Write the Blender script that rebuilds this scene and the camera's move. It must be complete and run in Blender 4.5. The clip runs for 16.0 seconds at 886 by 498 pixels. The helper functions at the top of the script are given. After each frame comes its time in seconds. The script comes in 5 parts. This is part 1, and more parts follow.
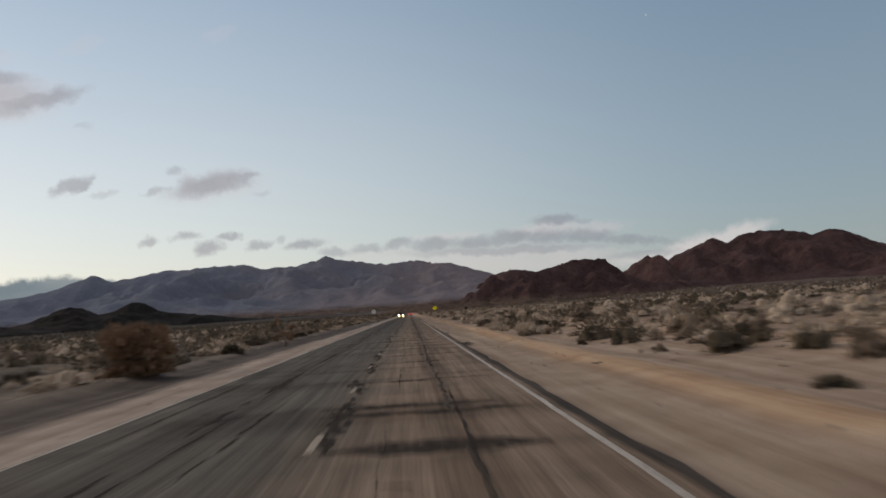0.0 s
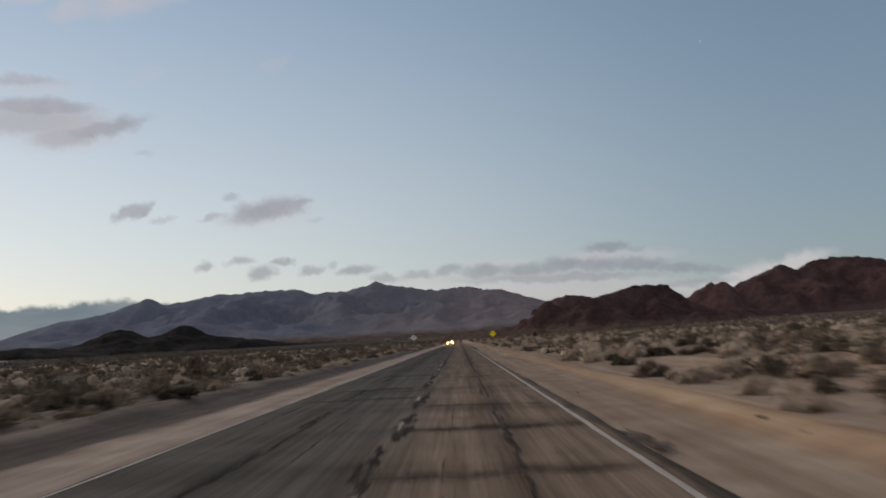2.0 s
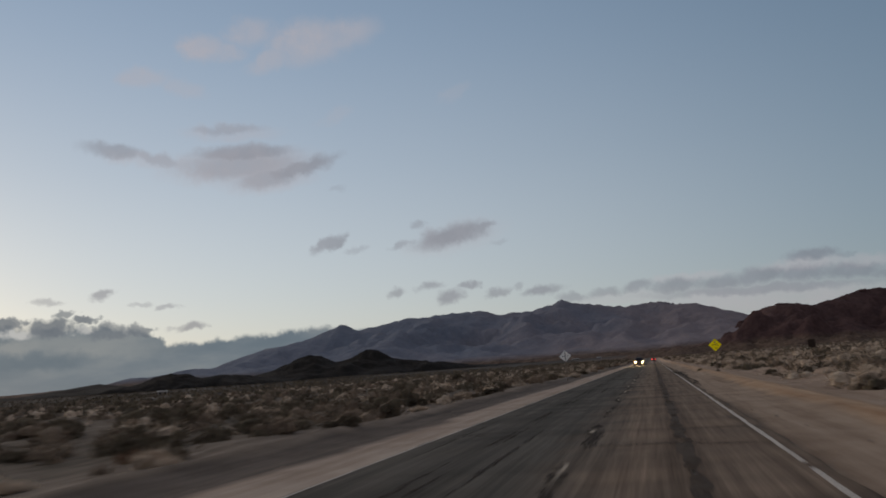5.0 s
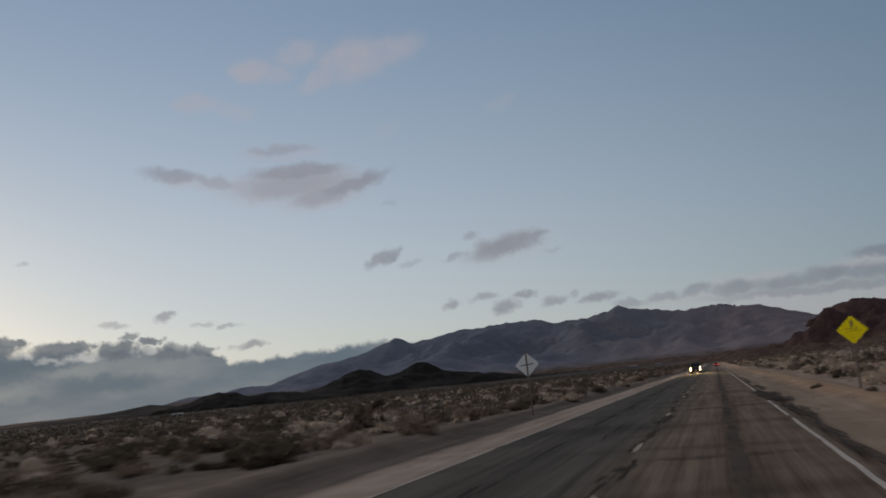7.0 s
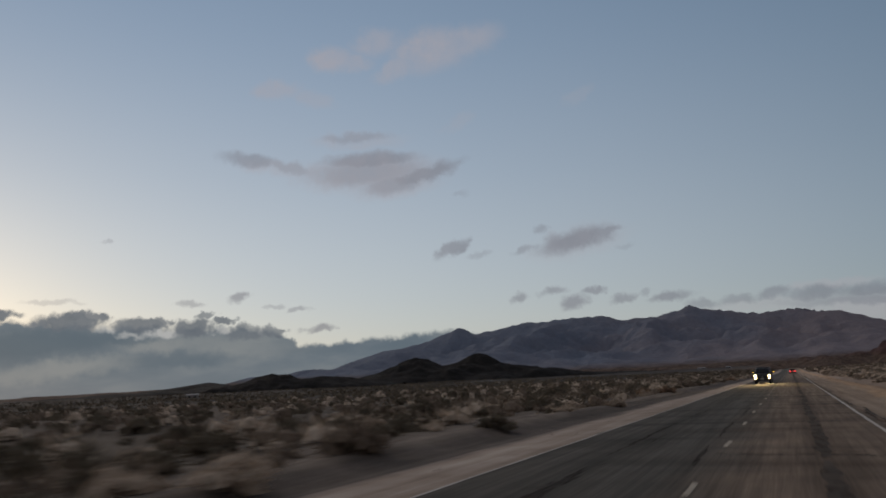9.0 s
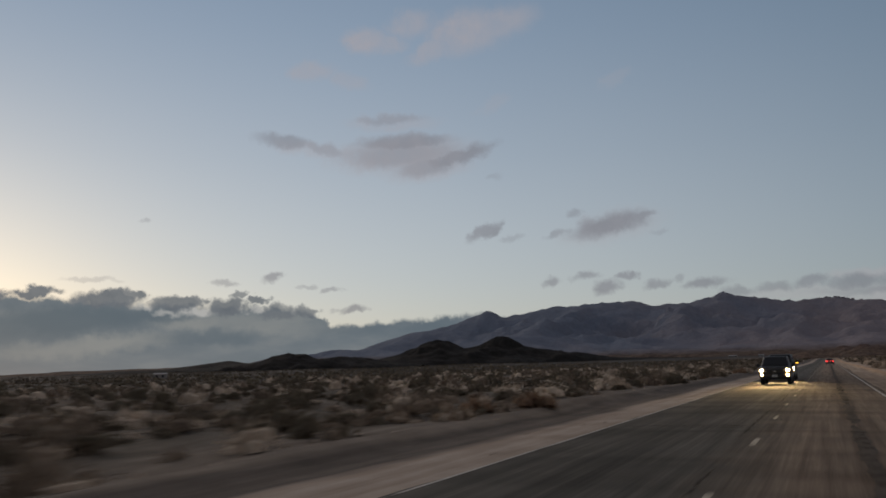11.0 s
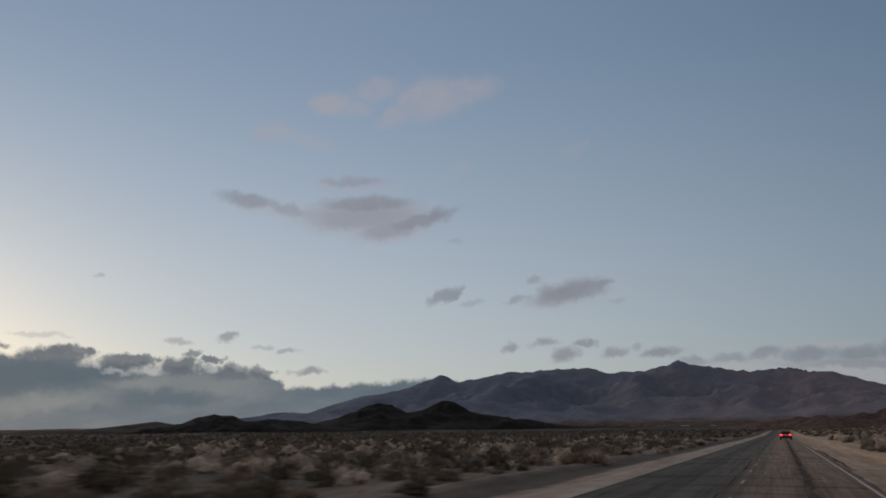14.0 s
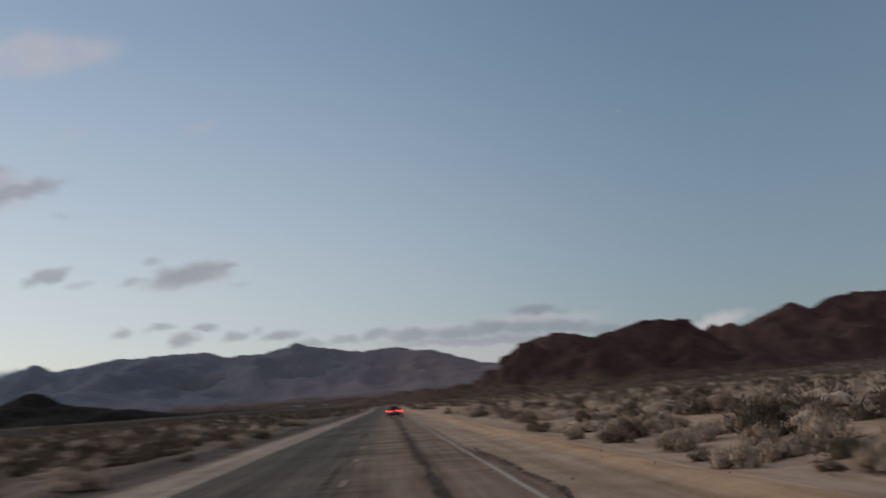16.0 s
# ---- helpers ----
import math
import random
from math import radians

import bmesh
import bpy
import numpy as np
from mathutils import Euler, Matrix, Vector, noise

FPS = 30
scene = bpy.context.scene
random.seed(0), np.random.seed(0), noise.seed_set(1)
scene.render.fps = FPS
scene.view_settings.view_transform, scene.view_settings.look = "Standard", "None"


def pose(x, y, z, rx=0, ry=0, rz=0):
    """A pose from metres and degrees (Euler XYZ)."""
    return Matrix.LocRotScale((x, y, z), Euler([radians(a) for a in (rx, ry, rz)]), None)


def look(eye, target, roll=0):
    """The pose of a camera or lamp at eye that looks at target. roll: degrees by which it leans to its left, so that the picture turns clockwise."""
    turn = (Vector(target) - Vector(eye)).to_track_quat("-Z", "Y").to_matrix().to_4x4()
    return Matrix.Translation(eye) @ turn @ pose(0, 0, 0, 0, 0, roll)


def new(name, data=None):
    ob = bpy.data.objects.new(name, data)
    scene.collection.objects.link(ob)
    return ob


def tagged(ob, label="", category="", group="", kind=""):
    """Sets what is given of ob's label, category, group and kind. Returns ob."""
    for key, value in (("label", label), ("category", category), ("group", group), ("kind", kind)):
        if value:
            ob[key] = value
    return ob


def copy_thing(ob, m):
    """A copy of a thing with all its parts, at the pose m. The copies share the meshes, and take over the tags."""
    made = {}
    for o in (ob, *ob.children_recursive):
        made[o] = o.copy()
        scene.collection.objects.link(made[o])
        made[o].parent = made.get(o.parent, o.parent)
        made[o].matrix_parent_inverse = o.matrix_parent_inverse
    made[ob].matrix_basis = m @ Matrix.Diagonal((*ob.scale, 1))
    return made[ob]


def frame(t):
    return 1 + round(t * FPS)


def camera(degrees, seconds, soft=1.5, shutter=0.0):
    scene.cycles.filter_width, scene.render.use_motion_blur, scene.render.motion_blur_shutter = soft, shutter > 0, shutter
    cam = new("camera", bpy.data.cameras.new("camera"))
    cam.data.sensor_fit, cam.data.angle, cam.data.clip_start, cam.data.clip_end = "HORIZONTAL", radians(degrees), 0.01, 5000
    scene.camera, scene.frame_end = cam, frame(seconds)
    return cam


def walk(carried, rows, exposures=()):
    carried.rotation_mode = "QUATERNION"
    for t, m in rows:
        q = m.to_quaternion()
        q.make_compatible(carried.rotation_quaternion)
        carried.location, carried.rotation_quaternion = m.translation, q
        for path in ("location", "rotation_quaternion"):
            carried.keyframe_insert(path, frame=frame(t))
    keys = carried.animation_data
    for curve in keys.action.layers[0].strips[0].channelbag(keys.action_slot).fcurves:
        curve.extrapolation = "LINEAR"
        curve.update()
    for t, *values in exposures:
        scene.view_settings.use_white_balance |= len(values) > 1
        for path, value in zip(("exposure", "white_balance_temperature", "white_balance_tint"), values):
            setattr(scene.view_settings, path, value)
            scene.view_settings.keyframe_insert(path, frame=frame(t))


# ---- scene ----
cam = camera(58.35, 16.0, soft=1.7, shutter=0.6)

# seconds, sideways place, yaw, pitch, roll; the car drives straight on at a steady speed
SPEED, EYE = 23.0, 1.62
DRIVE = [
    (0.0, 0.15, -2.44, 4.45, 3.65),
    (0.5, 0.11, -2.83, 4.62, 3.66),
    (1.0, 0.09, -2.83, 4.87, 3.66),
    (1.5, 0.08, -1.60, 5.10, 3.99),
    (2.0, 0.07, 1.15, 6.58, 2.90),
    (2.5, 0.04, 3.20, 7.13, 1.12),
    (3.0, 0.05, 8.27, 7.32, 0.66),
    (3.5, 0.09, 11.91, 7.53, 1.10),
    (4.0, 0.15, 12.62, 7.99, 2.37),
    (6.5, 0.64, 17.67, 9.80, 5.62),
    (7.0, 0.64, 18.87, 10.00, 5.52),
    (7.5, 0.55, 21.58, 10.70, 5.65),
    (8.0, 0.51, 22.81, 10.73, 5.62),
    (8.5, 0.41, 23.23, 10.61, 5.02),
    (9.0, 0.33, 23.46, 9.69, 2.58),
    (11.5, 0.24, 25.96, 8.55, 1.71),
    (12.0, 0.18, 25.85, 11.45, 1.71),
    (12.5, 0.13, 24.39, 13.16, 2.11),
    (13.0, 0.12, 23.46, 13.17, 1.50),
    (13.5, 0.11, 22.15, 13.14, 0.91),
    (14.0, 0.13, 22.56, 13.06, 0.47),
    (14.5, 0.13, 21.93, 13.02, 0.82),
    (14.8, 0.12, 15.11, 12.61, 2.34),
    (15.0, 0.12, 11.08, 12.40, 3.03),
    (15.5, 0.02, 6.37, 12.05, 3.20),
    (16.0, -0.12, -3.96, 10.87, 3.96),
]
walk(cam, [(t, pose(x, SPEED * t, EYE, 90 + tilt, lean, turn)) for t, x, turn, tilt, lean in DRIVE],
     exposures=[(0.0, 0.06, 6750, 10), (1.5, -0.01, 6650, 10), (3.5, -0.30, 6500, 10), (4.2, -0.40, 6450, 10), (6.4, -0.36, 6350, 10), (7.0, -0.50, 6300, 10), (9.0, -0.58, 6300, 10), (11.5, -0.60, 6450, 10),
                (12.5, -0.56, 6450, 10), (13.5, -0.60, 6250, 10), (14.5, -0.62, 6250, 10), (15.2, -0.46, 6350, 10), (16.0, -0.22, 6400, 10)])
# sky tones from the horizon up to 60 degrees, away from the sunset and over it
SKY_AWAY = [(0.0, (0.225, 0.285, 0.335)), (0.12, (0.175, 0.25, 0.315)), (0.30, (0.128, 0.205, 0.288)), (0.50, (0.088, 0.154, 0.236)), (0.75, (0.140, 0.170, 0.220)), (1.0, (0.258, 0.242, 0.242))]
SKY_DUSK = [(0.0, (0.762, 0.720, 0.661)), (0.10, (0.718, 0.720, 0.716)), (0.25, (0.555, 0.601, 0.652)), (0.45, (0.284, 0.386, 0.522)), (0.75, (0.272, 0.318, 0.386)), (1.0, (0.284, 0.266, 0.266))]
SKY_BEHIND = [(0.0, (0.40, 0.30, 0.28)), (0.15, (0.42, 0.33, 0.31)), (0.45, (0.30, 0.27, 0.28)), (1.0, (0.25, 0.235, 0.235))]
BANK_TONES = [(0.30, (0.135, 0.182, 0.222)), (0.52, (0.180, 0.224, 0.262)), (0.72, (0.262, 0.290, 0.305))]
SCRAP_AWAY, SCRAP_DUSK, PALE_CLOUD = (0.235, 0.262, 0.32), (0.292, 0.278, 0.308), (0.58, 0.535, 0.56)
WHITE_CLOUD, HEAP_CLOUD = (0.60, 0.58, 0.59), (0.168, 0.192, 0.220)
BANK_DARK, BANK_PALE, BANK_GAP = (0.118, 0.166, 0.206), (0.355, 0.365, 0.355), (0.74, 0.72, 0.68)
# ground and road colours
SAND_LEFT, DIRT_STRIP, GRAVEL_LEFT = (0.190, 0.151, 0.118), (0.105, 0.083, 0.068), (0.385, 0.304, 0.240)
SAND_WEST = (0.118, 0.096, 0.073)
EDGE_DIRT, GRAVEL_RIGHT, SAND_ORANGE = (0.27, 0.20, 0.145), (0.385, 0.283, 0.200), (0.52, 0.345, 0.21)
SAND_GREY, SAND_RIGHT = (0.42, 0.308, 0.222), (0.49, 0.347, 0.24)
SCRUB_DARK, SCRUB_MID, SCRUB_PALE = (0.060, 0.040, 0.030), (0.110, 0.074, 0.055), (0.180, 0.125, 0.092)
ASPHALT_LO, ASPHALT_HI = (0.168, 0.122, 0.086), (0.275, 0.198, 0.139)
LEFT_LANE = (0.112, 0.099, 0.081)
SAND_SCRUB = (0.32, 0.228, 0.163)

# ---------------------------------------------------------------- sky and light
DUSK = radians(-62)          # heading of the sunset, left of the road
world = bpy.data.worlds.new("dusk_sky")
scene.world = world
world.use_nodes = True
wt = world.node_tree
wt.nodes.clear()


def wn(kind, **values):
    n = wt.nodes.new(kind)
    for key, value in values.items():
        if key == "op":
            n.operation = value
        elif key == "blend":
            n.data_type, n.blend_type = "RGBA", value
    return n


def wmath(op, a, b=None, c=None):
    n = wn("ShaderNodeMath", op=op)
    for i, v in enumerate((a, b, c)):
        if v is None:
            continue
        if isinstance(v, (int, float)):
            n.inputs[i].default_value = v
        else:
            wt.links.new(v, n.inputs[i])
    return n.outputs[0]


def wmix(fac, a, b, blend="MIX"):
    n = wn("ShaderNodeMix", blend=blend)
    for i, v in ((0, fac), (6, a), (7, b)):
        if isinstance(v, (int, float)):
            n.inputs[i].default_value = v
        elif isinstance(v, tuple):
            n.inputs[i].default_value = (*v, 1)
        else:
            wt.links.new(v, n.inputs[i])
    return n.outputs[2]


def wramp(fac, stops, smooth=True):
    n = wn("ShaderNodeValToRGB")
    n.color_ramp.interpolation = "B_SPLINE" if smooth else "LINEAR"
    e = n.color_ramp.elements
    while len(e) > 1:
        e.remove(e[0])
    e[0].position, e[0].color = stops[0][0], (*stops[0][1], 1)
    for pos, col in stops[1:]:
        s = e.new(pos)
        s.color = (*col, 1)
    wt.links.new(fac, n.inputs[0])
    return n.outputs[0]


coord = wn("ShaderNodeTexCoord").outputs["Generated"]
split = wn("ShaderNodeSeparateXYZ")
wt.links.new(coord, split.inputs[0])
dx, dy, dz = split.outputs
heading = wmath("MULTIPLY", wmath("ARCTAN2", dx, dy), 180 / math.pi)      # degrees right of the road
rise = wmath("MULTIPLY", wmath("ARCSINE", dz), 180 / math.pi)             # degrees above the horizon

sky = wn("ShaderNodeTexSky")
sky.sky_type, sky.sun_disc = "NISHITA", False
sky.sun_elevation, sky.sun_rotation = radians(4.0), DUSK
sky.altitude, sky.air_density, sky.dust_density, sky.ozone_density = 800, 1.0, 1.6, 2.5
high = wmath("DIVIDE", rise, 60.0)
away = wramp(high, SKY_AWAY)
near = wramp(high, SKY_DUSK)
turn_away = wmath("SUBTRACT", 0.5, wmath("MULTIPLY", wmath("COSINE", wmath("SUBTRACT", wmath("RADIANS", heading), DUSK)), 0.5))
glow = wramp(turn_away, [(0.0, (1, 1, 1)), (0.12, (0.84, 0.84, 0.84)), (0.28, (0.49, 0.49, 0.49)), (0.44, (0.10, 0.10, 0.10)), (0.6, (0.0, 0.0, 0.0))])
clear = wmix(glow, away, near)
behind = wramp(turn_away, [(0.60, (0, 0, 0)), (0.85, (1, 1, 1))])
clear = wmix(behind, clear, wramp(high, SKY_BEHIND))
clear = wmix(0.06, clear, sky.outputs[0])

# clouds: soft-edged banks and scraps, frayed by noise, each with heading, rise, half width, half height and slant
wisp = wn("ShaderNodeTexNoise")
wisp.inputs["Scale"].default_value, wisp.inputs["Detail"].default_value, wisp.inputs["Roughness"].default_value = 42.0, 6.0, 0.64
wt.links.new(coord, wisp.inputs["Vector"])
curl = wn("ShaderNodeVectorMath", op="SUBTRACT")
wt.links.new(wisp.outputs["Color"], curl.inputs[0])
curl.inputs[1].default_value = (0.5, 0.5, 0.5)
curl2 = wn("ShaderNodeVectorMath", op="MULTIPLY")
wt.links.new(curl.outputs[0], curl2.inputs[0])
curl2.inputs[1].default_value = (2.6, 1.15, 0.0)
flat = wn("ShaderNodeCombineXYZ")
wt.links.new(heading, flat.inputs[0])
wt.links.new(rise, flat.inputs[1])
frayed = wn("ShaderNodeVectorMath", op="ADD")
wt.links.new(flat.outputs[0], frayed.inputs[0])
wt.links.new(curl2.outputs[0], frayed.inputs[1])


billow = wn("ShaderNodeTexNoise")
billow.inputs["Scale"].default_value, billow.inputs["Detail"].default_value, billow.inputs["Roughness"].default_value = 50.0, 4.0, 0.58
wt.links.new(coord, billow.inputs["Vector"])
roll = wn("ShaderNodeVectorMath", op="SUBTRACT")
wt.links.new(billow.outputs["Color"], roll.inputs[0])
roll.inputs[1].default_value = (0.5, 0.5, 0.5)
roll2 = wn("ShaderNodeVectorMath", op="MULTIPLY")
wt.links.new(roll.outputs[0], roll2.inputs[0])
roll2.inputs[1].default_value = (2.9, 1.35, 0.0)
rolled = wn("ShaderNodeVectorMath", op="ADD")
wt.links.new(flat.outputs[0], rolled.inputs[0])
wt.links.new(roll2.outputs[0], rolled.inputs[1])


def clouds(rows, soft, shape=None):
    total = None
    for az, el, wide, tall, slant, dense in rows:
        m = wn("ShaderNodeMapping")
        m.vector_type = "TEXTURE"
        m.inputs["Location"].default_value = (az, el, 0)
        m.inputs["Rotation"].default_value = (0, 0, radians(slant))
        m.inputs["Scale"].default_value = (wide, tall, 1)
        at = (shape or frayed).outputs[0]
        if total is not None:                           # one after the other, so that few values are held at a time
            step = wn("ShaderNodeVectorMath", op="MULTIPLY_ADD")
            wt.links.new(total, step.inputs[0])
            step.inputs[1].default_value = (0, 0, 1e-6)
            wt.links.new(at, step.inputs[2])
            at = step.outputs[0]
        wt.links.new(at, m.inputs["Vector"])
        length = wn("ShaderNodeVectorMath", op="LENGTH")
        wt.links.new(m.outputs[0], length.inputs[0])
        r = wn("ShaderNodeMapRange")
        r.interpolation_type = "SMOOTHSTEP"
        r.inputs["From Min"].default_value, r.inputs["From Max"].default_value = 1.0 + soft, 1.0 - soft
        r.inputs["To Min"].default_value, r.inputs["To Max"].default_value = 0.0, dense
        wt.links.new(length.outputs["Value"], r.inputs["Value"])
        total = r.outputs[0] if total is None else wmath("MAXIMUM", total, r.outputs[0])
    return total


grey_scraps = [
    (-28.2, 16.2, 3.4, 0.66, 2, 0.60), (-24.2, 15.1, 2.9, 0.60, 17, 0.62), (-26.2, 14.5, 2.3, 0.70, 10, 0.44), (-28.2, 15.3, 4.3, 1.05, 2, 0.40), (-36.9, 16.2, 2.2, 0.50, -5, 0.52), (-34.0, 15.7, 2.0, 0.42, -12, 0.34), (-29.2, 17.85, 2.3, 0.34, 2, 0.34), (-21.5, 13.55, 0.5, 0.2, 0, 0.2),
    (-13.4, 9.75, 2.7, 0.82, 9, 0.72), (-11.3, 10.2, 1.3, 0.35, 10, 0.6), (-17.2, 9.35, 0.9, 0.32, 14, 0.45), (-22.3, 9.65, 1.3, 0.48, 28, 0.64), (-20.4, 9.2, 0.9, 0.22, 6, 0.28), (-15.7, 10.65, 0.7, 0.3, 0, 0.42), (-10.0, 9.1, 0.6, 0.22, 0, 0.2),
    (-17.7, 5.9, 0.75, 0.36, 18, 0.58), (-15.1, 6.2, 1.05, 0.33, 4, 0.58), (-13.7, 5.35, 1.1, 0.56, 12, 0.70), (-12.2, 6.05, 0.75, 0.28, 0, 0.66), (-9.0, 5.75, 0.5, 0.2, 20, 0.35),
    (-10.5, 5.4, 0.95, 0.36, 10, 0.60), (-7.3, 5.35, 1.4, 0.38, 6, 0.68), (-37.8, 6.6, 0.8, 0.33, 10, 0.65), (-41.2, 6.25, 0.9, 0.2, 0, 0.45), (-46.3, 10.4, 0.4, 0.15, 0, 0.3),
    (-32.1, 4.3, 1.1, 0.28, 10, 0.70), (-33.6, 5.7, 0.7, 0.16, 0, 0.5), (-35.2, 6.0, 0.7, 0.15, 0, 0.35), (-49.5, 6.4, 1.6, 0.2, 0, 0.30),
    (10.9, 6.0, 1.5, 0.42, 0, 0.68), (12.6, 5.75, 0.6, 0.2, 0, 0.35), (-5.0, 4.72, 1.2, 0.38, -6, 0.5), (-2.8, 4.75, 1.1, 0.36, 0, 0.48), (-0.4, 5.0, 1.3, 0.42, 3, 0.60), (2.2, 4.8, 1.7, 0.52, 2, 0.64), (5.0, 4.72, 1.9, 0.50, 2, 0.66),
    (7.6, 4.95, 1.9, 0.60, 3, 0.68), (10.2, 4.8, 1.9, 0.62, 0, 0.68), (13.0, 4.65, 2.1, 0.55, -3, 0.66), (15.8, 4.15, 2.4, 0.40, -6, 0.56), (18.2, 3.85, 1.4, 0.25, -4, 0.35),
    (7.5, 4.05, 7.0, 0.36, -2, 0.52), (16.8, 3.1, 2.4, 0.3, 0, 0.35),
]
# the long bank over the sunset: where its top lies, heading by heading, the dark heaps on it and the paler and darker stretches in it
BANK_TOP = [(-80, 4.9), (-62, 5.3), (-53.2, 5.2), (-51.3, 5.05), (-49.0, 4.9), (-45.6, 4.75), (-43.9, 4.7), (-42.0, 4.45), (-40.5, 4.7), (-38.6, 4.5), (-37.2, 4.5), (-36.3, 4.35), (-34.9, 4.15), (-34.1, 3.6), (-33.5, 3.15), (-30.8, 3.3), (-27.6, 3.42), (-25.2, 3.7), (-23.4, 3.85), (-20.0, 3.4), (-15.0, 2.0), (0.0, 0.0)]
heaps = [
    (-52.9, 5.5, 1.5, 0.34, 0, 0.95), (-48.3, 5.1, 2.2, 0.60, 0, 0.95), (-47.2, 5.35, 1.1, 0.45, 0, 0.9), (-43.9, 4.8, 1.8, 0.52, 0, 0.9), (-42.9, 4.95, 0.9, 0.42, 0, 0.85), (-40.7, 4.6, 1.3, 0.66, 4, 0.9), (-39.9, 5.4, 0.9, 0.26, 0, 0.75),
    (-38.5, 4.93, 0.8, 0.27, 8, 0.9), (-37.2, 4.2, 1.2, 0.55, 0, 0.7), (-35.3, 4.15, 0.9, 0.40, 0, 0.8), (-55.8, 5.3, 1.6, 0.5, 0, 0.95),
]
pale = [
    (-31.0, 23.25, 1.5, 0.80, 0, 0.72), (-29.3, 23.0, 1.4, 0.55, 0, 0.50), (-27.5, 24.4, 1.7, 0.85, 10, 0.52), (-23.3, 23.8, 2.6, 1.30, 6, 0.66), (-20.6, 24.3, 2.5, 0.95, 10, 0.55), (-25.9, 22.6, 1.5, 0.65, 30, 0.48), (-34.9, 21.1, 1.5, 0.60, 4, 0.50), (-32.2, 20.5, 1.6, 0.50, -14, 0.34),
    (-12.3, 19.9, 1.2, 0.4, 20, 0.18), (-21.3, 18.7, 1.2, 0.45, 20, 0.20),
    (-28.3, 15.3, 4.9, 1.20, 2, 0.60), (-26.2, 14.3, 2.6, 0.75, 8, 0.52), (-34.5, 15.6, 3.0, 0.5, -6, 0.40), (-29.0, 17.6, 3.0, 0.55, 0, 0.36), (-13.2, 9.6, 3.2, 1.0, 9, 0.30),
    (8.0, 3.3, 8.0, 1.0, -3, 0.50), (10.3, 5.4, 2.6, 0.40, 0, 0.55), (3.2, 5.35, 2.4, 0.32, 0, 0.45), (13.6, 5.2, 2.0, 0.4, 0, 0.45), (-1.0, 4.3, 3.5, 0.4, 0, 0.35),
]
shade = wn("ShaderNodeTexNoise")
shade.inputs["Scale"].default_value, shade.inputs["Detail"].default_value = 14.0, 4.0
squash = wn("ShaderNodeMapping")
squash.inputs["Scale"].default_value = (1, 1, 3.5)
wt.links.new(coord, squash.inputs["Vector"])
wt.links.new(squash.outputs[0], shade.inputs["Vector"])
bank_colour = wramp(shade.outputs["Fac"], BANK_TONES)
bank_colour = wmix(wramp(wmath("DIVIDE", rise, 6.0), [(0.0, (0.6, 0.6, 0.6)), (0.36, (0.0, 0.0, 0.0))]), bank_colour, (0.250, 0.285, 0.305))
bank_colour = wmix(clouds([(-39.0, 3.45, 5.0, 0.75, -4, 0.55), (-36.4, 3.7, 1.8, 0.5, 0, 0.5), (-43.0, 3.5, 2.4, 0.5, 0, 0.7), (-48.6, 2.1, 3.6, 0.55, 7, 0.75), (-51.5, 1.7, 3.0, 0.45, 0, 0.6)], 0.8, rolled), bank_colour, BANK_PALE)
bank_colour = wmix(clouds([(-50.5, 3.75, 5.2, 0.95, 3, 0.9), (-45.6, 4.0, 2.8, 0.5, 4, 0.75), (-41.5, 2.5, 3.2, 0.5, 0, 0.45)], 0.6, rolled), bank_colour, BANK_DARK)
bank_colour = wmix(clouds([(-42.6, 4.2, 1.0, 0.24, 0, 0.75), (-44.4, 4.15, 0.9, 0.16, 0, 0.5), (-38.7, 4.35, 0.6, 0.2, 0, 0.6), (-36.1, 4.4, 0.35, 0.3, 0, 0.7), (-45.9, 4.6, 0.6, 0.25, 0, 0.6)], 0.7, rolled), bank_colour, BANK_GAP)
rolled_xy = wn("ShaderNodeSeparateXYZ")
wt.links.new(rolled.outputs[0], rolled_xy.inputs[0])
bank_top = wramp(wmath("DIVIDE", wmath("ADD", rolled_xy.outputs[0], 80.0), 80.0), [((a + 80.0) / 80.0, (e / 10.0,) * 3) for a, e in BANK_TOP], False)
under = wmath("SUBTRACT", wmath("MULTIPLY", bank_top, 10.0), rolled_xy.outputs[1])
bank_edge = wn("ShaderNodeMapRange")
bank_edge.interpolation_type = "SMOOTHSTEP"
bank_edge.inputs["From Min"].default_value, bank_edge.inputs["From Max"].default_value = -0.20, 0.26
bank_edge.inputs["To Max"].default_value = 0.96
wt.links.new(under, bank_edge.inputs["Value"])
west = wramp(wmath("DIVIDE", wmath("ADD", heading, 110.0), 110.0), [(0.0, (0, 0, 0)), (0.12, (1, 1, 1)), (0.95, (1, 1, 1)), (1.0, (0, 0, 0))], False)
bank_mask = wmath("MULTIPLY", bank_edge.outputs[0], west)
scrap_colour = wmix(glow, SCRAP_AWAY, SCRAP_DUSK)
scrap_colour = wmix(0.75, scrap_colour, wramp(wisp.outputs["Fac"], [(0.30, (0.36, 0.36, 0.36)), (0.70, (0.66, 0.66, 0.66))]), "SOFT_LIGHT")
cloudy = wmix(wmath("MULTIPLY", clouds(pale, 0.55), wramp(wisp.outputs["Fac"], [(0.36, (0.55, 0.55, 0.55)), (0.60, (1, 1, 1))])), clear, PALE_CLOUD)
cloudy = wmix(clouds([(19.8, 2.9, 2.6, 0.9, 14, 0.85), (22.6, 3.8, 2.2, 0.6, 14, 0.8), (17.4, 2.6, 2.4, 0.5, 0, 0.5)], 0.5), cloudy, WHITE_CLOUD)
